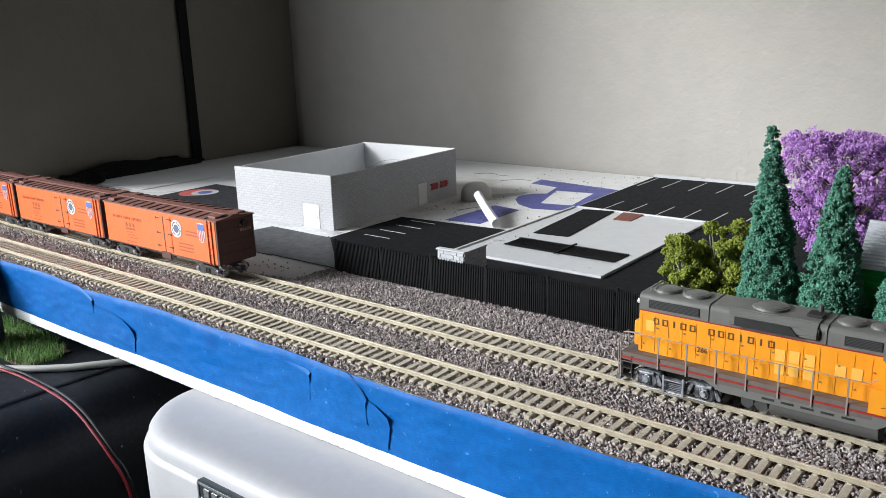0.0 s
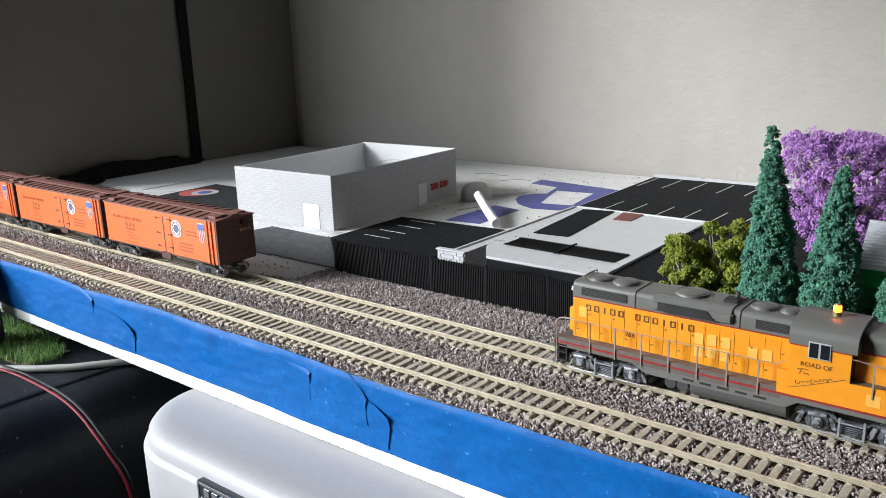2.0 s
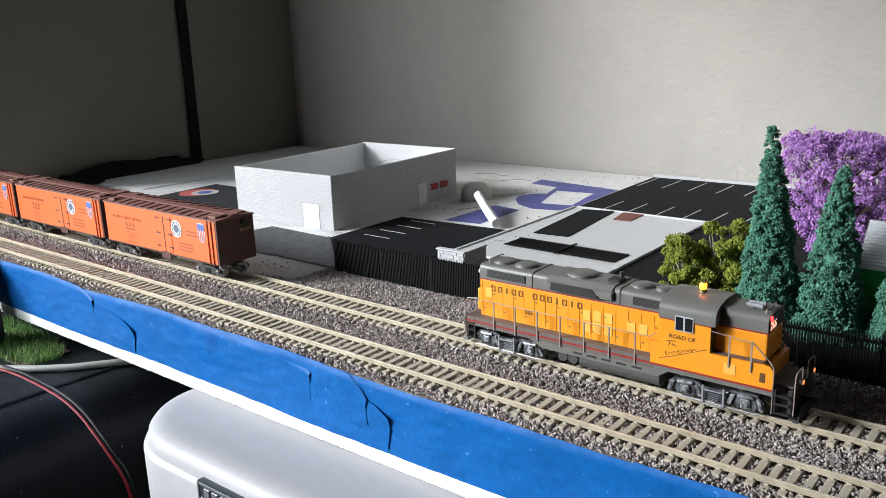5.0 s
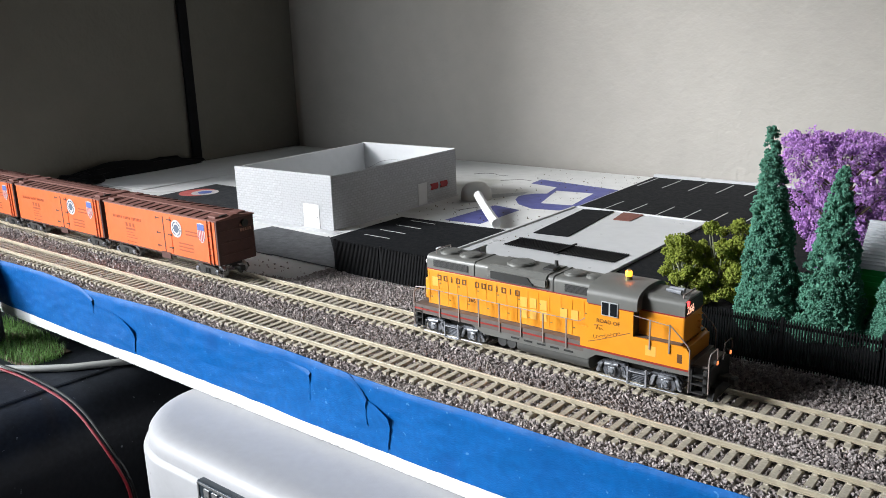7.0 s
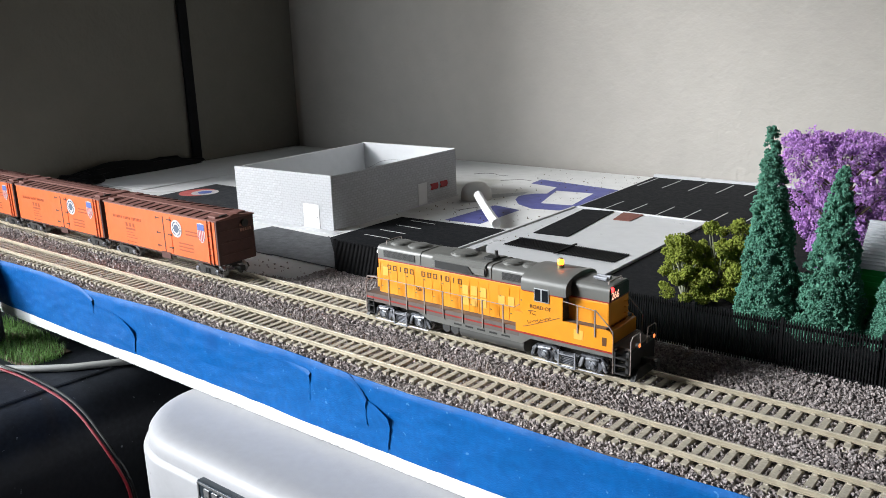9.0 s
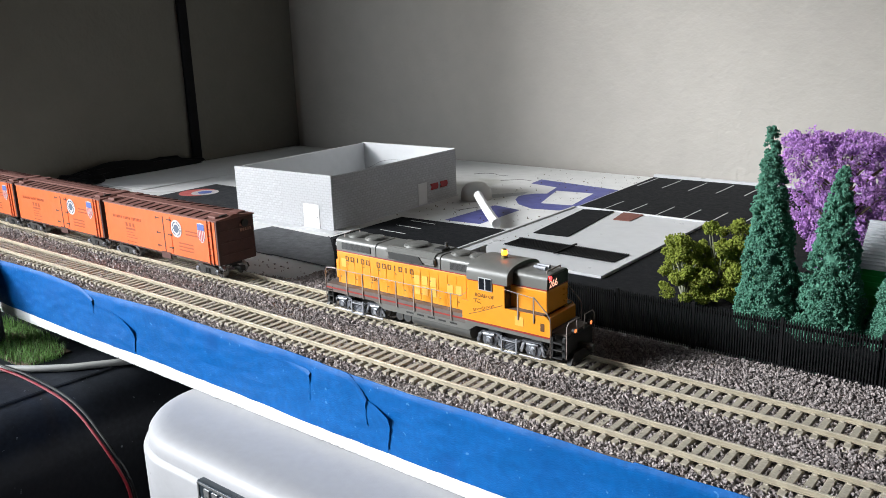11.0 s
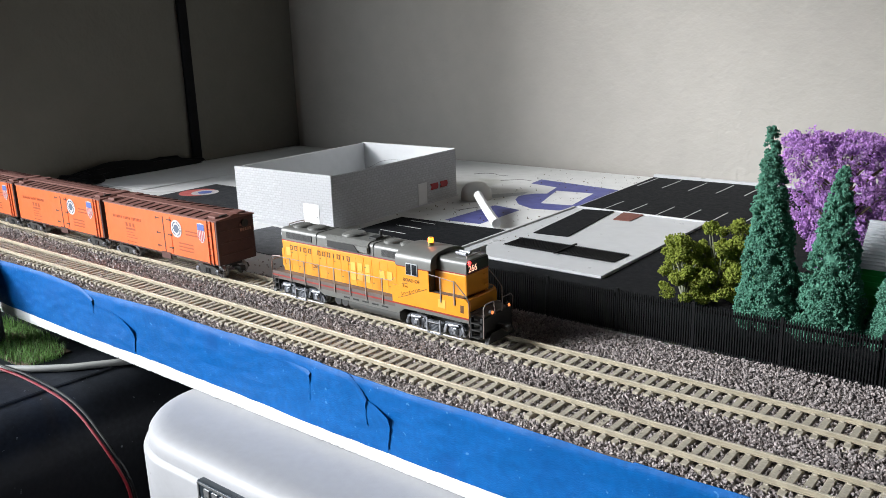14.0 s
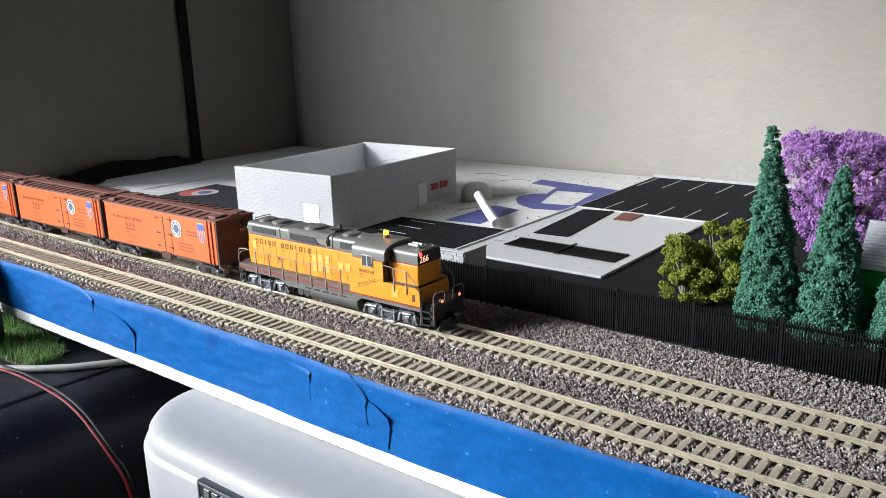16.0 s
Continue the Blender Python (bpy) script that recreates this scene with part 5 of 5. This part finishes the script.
def build_loose():
    b = B(); lathe(b, [(10.0, 0.0), (10.2, 0.8), (10.0, 4.0), (9.0, 7.2), (6.6, 9.8), (3.4, 11.0), (0.4, 11.3)])
    o = tagged(part("plastic_cap", b, M["bowl"], smooth=True), "milky translucent plastic dome cap upside down on the board", "cap"); o.location = (-0.272, 0.206, 0.0001)
    b = B(); rod(b, [(-250, 178.5, 9.6), (-242, 171, 8.2), (-228, 158.5, 5.2), (-213, 145.0, 3.1)], 2.7, 8); bmesh.ops.bevel(b, geom=[e for e in b.edges if len(e.link_faces) == 2 and e.calc_face_angle(0) > 1.2], offset=0.7, segments=2, affect="EDGES")
    tagged(part("foam_stick", b, M["foam"], smooth=True), "white foam stick leaning on the plastic cap", "stick")
    # black moulded case below the foam, with grass, cable and wires on it
    c = thing("black_case", "dusty black moulded plastic case beside the table", "case", -430, -40, -110)
    b = B()
    prof = [(-157, 60), (-155, 66), (112, 66), (122, 65), (130, 62), (136, 57), (140, 50), (142, 40), (150, -60), (152, -400), (-157, -400)]
    a0 = [b.verts.new((x, -330, z)) for x, z in prof]
    rings = [a0] + [[b.verts.new((x + 1.2 * math.sin(y / 30), y, z)) for x, z in prof] for y in range(-300, 241, 30)]
    for u, w in zip(rings, rings[1:]):
        for k in range(len(prof)):
            b.faces.new((u[k], u[(k + 1) % len(prof)], w[(k + 1) % len(prof)], w[k]))
    b.faces.new(rings[0]); b.faces.new(rings[-1][::-1])
    bmesh.ops.recalc_face_normals(b, faces=b.faces[:])
    part("shell", b, M["blackplastic"], c, smooth=True)
    b = B(); rod(b, [(116 + 1.2 * math.sin(y / 30), y, 65.4) for y in range(-300, 241, 20)], 1.3, 8); part("edge_bead", b, M["blackplastic"], c, smooth=True)
    rng = np.random.default_rng(44)
    n = 6500
    x, y = rng.uniform(-470, -345, n), rng.uniform(-66, -20, n)
    keep = ((x + 400) / 60) ** 2 + ((y + 46) / 17) ** 2 < rng.uniform(0.85, 1.1, n)
    x, y = x[keep], y[keep]
    n = len(x)
    lean, h = rng.normal(0, 1.9, (n, 2)), rng.uniform(2.5, 6.5, n)
    base = np.stack([x, y, np.full(n, -43.5)], 1)
    side = rng.normal(0, 1, (n, 2)); side /= np.linalg.norm(side, axis=1)[:, None]; side *= 0.17
    p0, p1 = base.copy(), base.copy()
    p0[:, :2] += side; p1[:, :2] -= side
    mid = base + np.concatenate([lean * 0.4, (h * 0.6)[:, None]], 1)
    tip = base + np.concatenate([lean * 1.3, h[:, None]], 1)
    m0, m1 = mid.copy(), mid.copy()
    m0[:, :2] += side * 0.7; m1[:, :2] -= side * 0.7
    v = np.stack([p0, p1, m1, m0, tip], 1).reshape(-1, 3)
    k = np.arange(n)[:, None] * 5
    f = np.concatenate([k + np.array([[0, 1, 2]]), k + np.array([[0, 2, 3]]), k + np.array([[3, 2, 4]])])
    tagged(part("static_grass", soup("static_grass", v, f, M["grass"])), "tuft of green static grass on the black case", "grass", kind="stuff")
    b = B(); box(b, -452, -350, -58, -33, -43.95, -43.2, 0.3, 1); tagged(part("grass_mat", b, M["bark"]), "thin brown mat under the grass tuft", "mat")
    b = B(); rod(b, [(-500, -100, -42.2), (-400, -84, -42.2), (-356, -67, -42.2), (-340, -57, -42.2), (-327, -46, -42.2), (-314, -30, -42.2), (-306, -18, -42.2), (-300, -2, -42.2)], 1.75, 10)
    tagged(part("grey_cable", b, M["cable"], smooth=True), "thick grey cable lying on the black case", "cable")
    for dx, mat, nm in ((0, "wirered", "red"), (1.7, "wireblack", "black")):
        pts = WIRE
        # smooth the run by chaining extra points
        fine = []
        for i in range(len(pts) - 1):
            p = [Vector(pts[max(0, min(len(pts) - 1, i + j))]) for j in (-1, 0, 1, 2)]
            for s in range(6):
                u = s / 6
                fine.append(0.5 * ((2 * p[1]) + (p[2] - p[0]) * u + (2 * p[0] - 5 * p[1] + 4 * p[2] - p[3]) * u * u + (3 * p[1] - p[0] - 3 * p[2] + p[3]) * u ** 3) + Vector((0.3 * dx, dx, dx * 0.5)))
        b = B(); rod(b, fine, 0.6, 8); tagged(part("wire", b, M[mat], smooth=True), nm + " insulated wire draped over the black case", "wire", "power wires")
    # dark stand at the far end of the foam
    b = B(); box(b, -399, -389, -72, -47.2, -43.9, 3, 1.0); tagged(part("grey_bracket", b, M["greyplastic"]), "dark grey upright bracket at the foam edge", "bracket")
    # black post by the wall
    b = B(); box(b, -589, -586, 211.0, 220.5, -60, 900, 0.8, 1); tagged(part("black_post", b, M["black"]), "thin black upright post standing against the wall", "post")
    # papers and dark cloth on the far end of the board
    def paper(pts, z, mat, label, nm="paper_sheet", cat="paper"):
        b = B(); prism(b, pts, "z", z, z + 0.25); return tagged(part(nm, b, mat), label, cat, "papers on the board" if cat == "paper" else "")
    paper([(-586, 140), (-580, 322), (-440, 318), (-425, 165), (-500, 100)], 0.05, M["paper"], "large white paper sheet lying on the board")
    paper([(-584, 105), (-578, 205), (-500, 222), (-505, 108)], 0.5, M["paper"], "white paper sheet with a curled edge")
    paper([(-405, 160), (-425, 250), (-380, 262), (-374, 160)], 0.5, M["board"], "loose white card piece behind the building")
    q = paper([(-470, 95), (-472, 150), (-372, 150), (-372, 92)], 0.9, M["asphaltgrey"], "dark grey printed sheet with a red and white badge")
    b = B(); tube(b, (-455, 122, 1.15), (-455, 122, 1.35), 13, n=28); part("badge_disc", b, M["shieldred"], q)
    b = B(); tube(b, (-449, 124, 1.36), (-449, 124, 1.5), 9.5, n=28); part("badge_disc", b, M["palewhite"], q)
    b = B(); tube(b, (-449, 124, 1.5), (-449, 124, 1.62), 5.0, n=20); part("badge_disc", b, M["shieldblue"], q)
    for cx, cy, rx, ry, rz, lab in ((-580, 145, 7, 72, 10, "long black cloth bag lying along the wall"), (-572, 98, 14, 18, 8, "crumpled black cloth lying on the papers")):
        b = B(); bmesh.ops.create_icosphere(b, subdivisions=4, radius=1.0)
        for v in b.verts:
            n = noise.noise(v.co * 2.3 + Vector((cx, 0, 0))) * 0.22 + noise.noise(v.co * 6) * 0.06
            v.co = Vector((v.co.x * rx * (1 + n), v.co.y * ry * (1 + n), max(0, v.co.z * rz * (1 + 2 * n))))
        o = tagged(part("black_cloth", b, M["black"], smooth=True), lab, "cloth"); o.location = (cx * MM, cy * MM, 0.0008)
    # crumbs and pencil scribbles on the board
    rng = np.random.default_rng(61)
    n = 420
    x, y = rng.uniform(-300, -178, n), rng.uniform(88, 326, n)
    ok = ~((x > -279) & (x < -204) & (y < 146)) & ~((x > -207) & (y > 208)) & (x > -286)
    v, f = stones(np.stack([x, y, np.where((x > -204) & (y < 212), 1.2, 0.15)], 1)[ok], (rng.uniform(0.2, 0.75, n) ** 1.6)[ok], rng)
    tagged(part("crumbs", soup("crumbs", v, f, M["bark"])), "dark crumbs scattered on the white board", "crumbs", kind="stuff")
    n = 80
    x, y = rng.uniform(-340, -230, n), rng.normal(26, 6, n)
    ok = (y > 15) & (y < 40)
    v, f = stones(np.stack([x, y, np.full(n, 0.2)], 1)[ok], rng.uniform(0.25, 0.7, n)[ok], rng)
    tagged(part("crumbs", soup("crumbs", v, f, M["ballast"])), "stray ballast crumbs on the bare board strip", "crumbs", kind="stuff")
    for pts in (((-330, 282), (-325, 288), (-318, 290), (-312, 287), (-308, 284), (-303, 287)), ((-296, 268), (-290, 275), (-284, 279), (-276, 278)), ((-262, 172), (-256, 186), (-250, 176))):
        b = B(); rod(b, [(x, y, 0.05) for x, y in pts], 0.2, 5); tagged(part("pencil_scribble", b, M["hair"]), "dark pencil scribble on the white board", "drawing", "scribbles on the board")


build_loose()


# ---------------------------------------------------------------- what moves
RUN = [(0.0, -9.2), (0.5, -14.7), (1.0, -19.9), (1.5, -25.2), (2.0, -31.0), (2.5, -37.35), (3.0, -43.15), (3.5, -48.4), (4.0, -54.2), (6.5, -83.45), (7.0, -88.9), (7.5, -94.6), (8.0, -100.7), (8.5, -106.55), (9.0, -112.25), (11.5, -139.15), (12.0, -144.65), (12.5, -149.9), (13.0, -155.15), (13.5, -160.05), (14.0, -165.3), (14.5, -170.0), (15.0, -175.0), (15.5, -180.8), (16.0, -186.7)]


def motions():
    walk(loco, [(t, pose(x * MM, 0, RAILTOP * MM)) for t, x in RUN])
    for w in WHEELS:
        x, y, z = (c / MM for c in w.location)
        rows = []
        for k in range(65):
            t = k * 0.25
            s = float(np.interp(t, [q[0] for q in RUN], [q[1] for q in RUN]))
            rows.append((t, pose(x * MM, 0, z * MM, 0, math.degrees((s - RUN[0][1]) / 3.2), 0)))
        walk(w, rows)


motions()
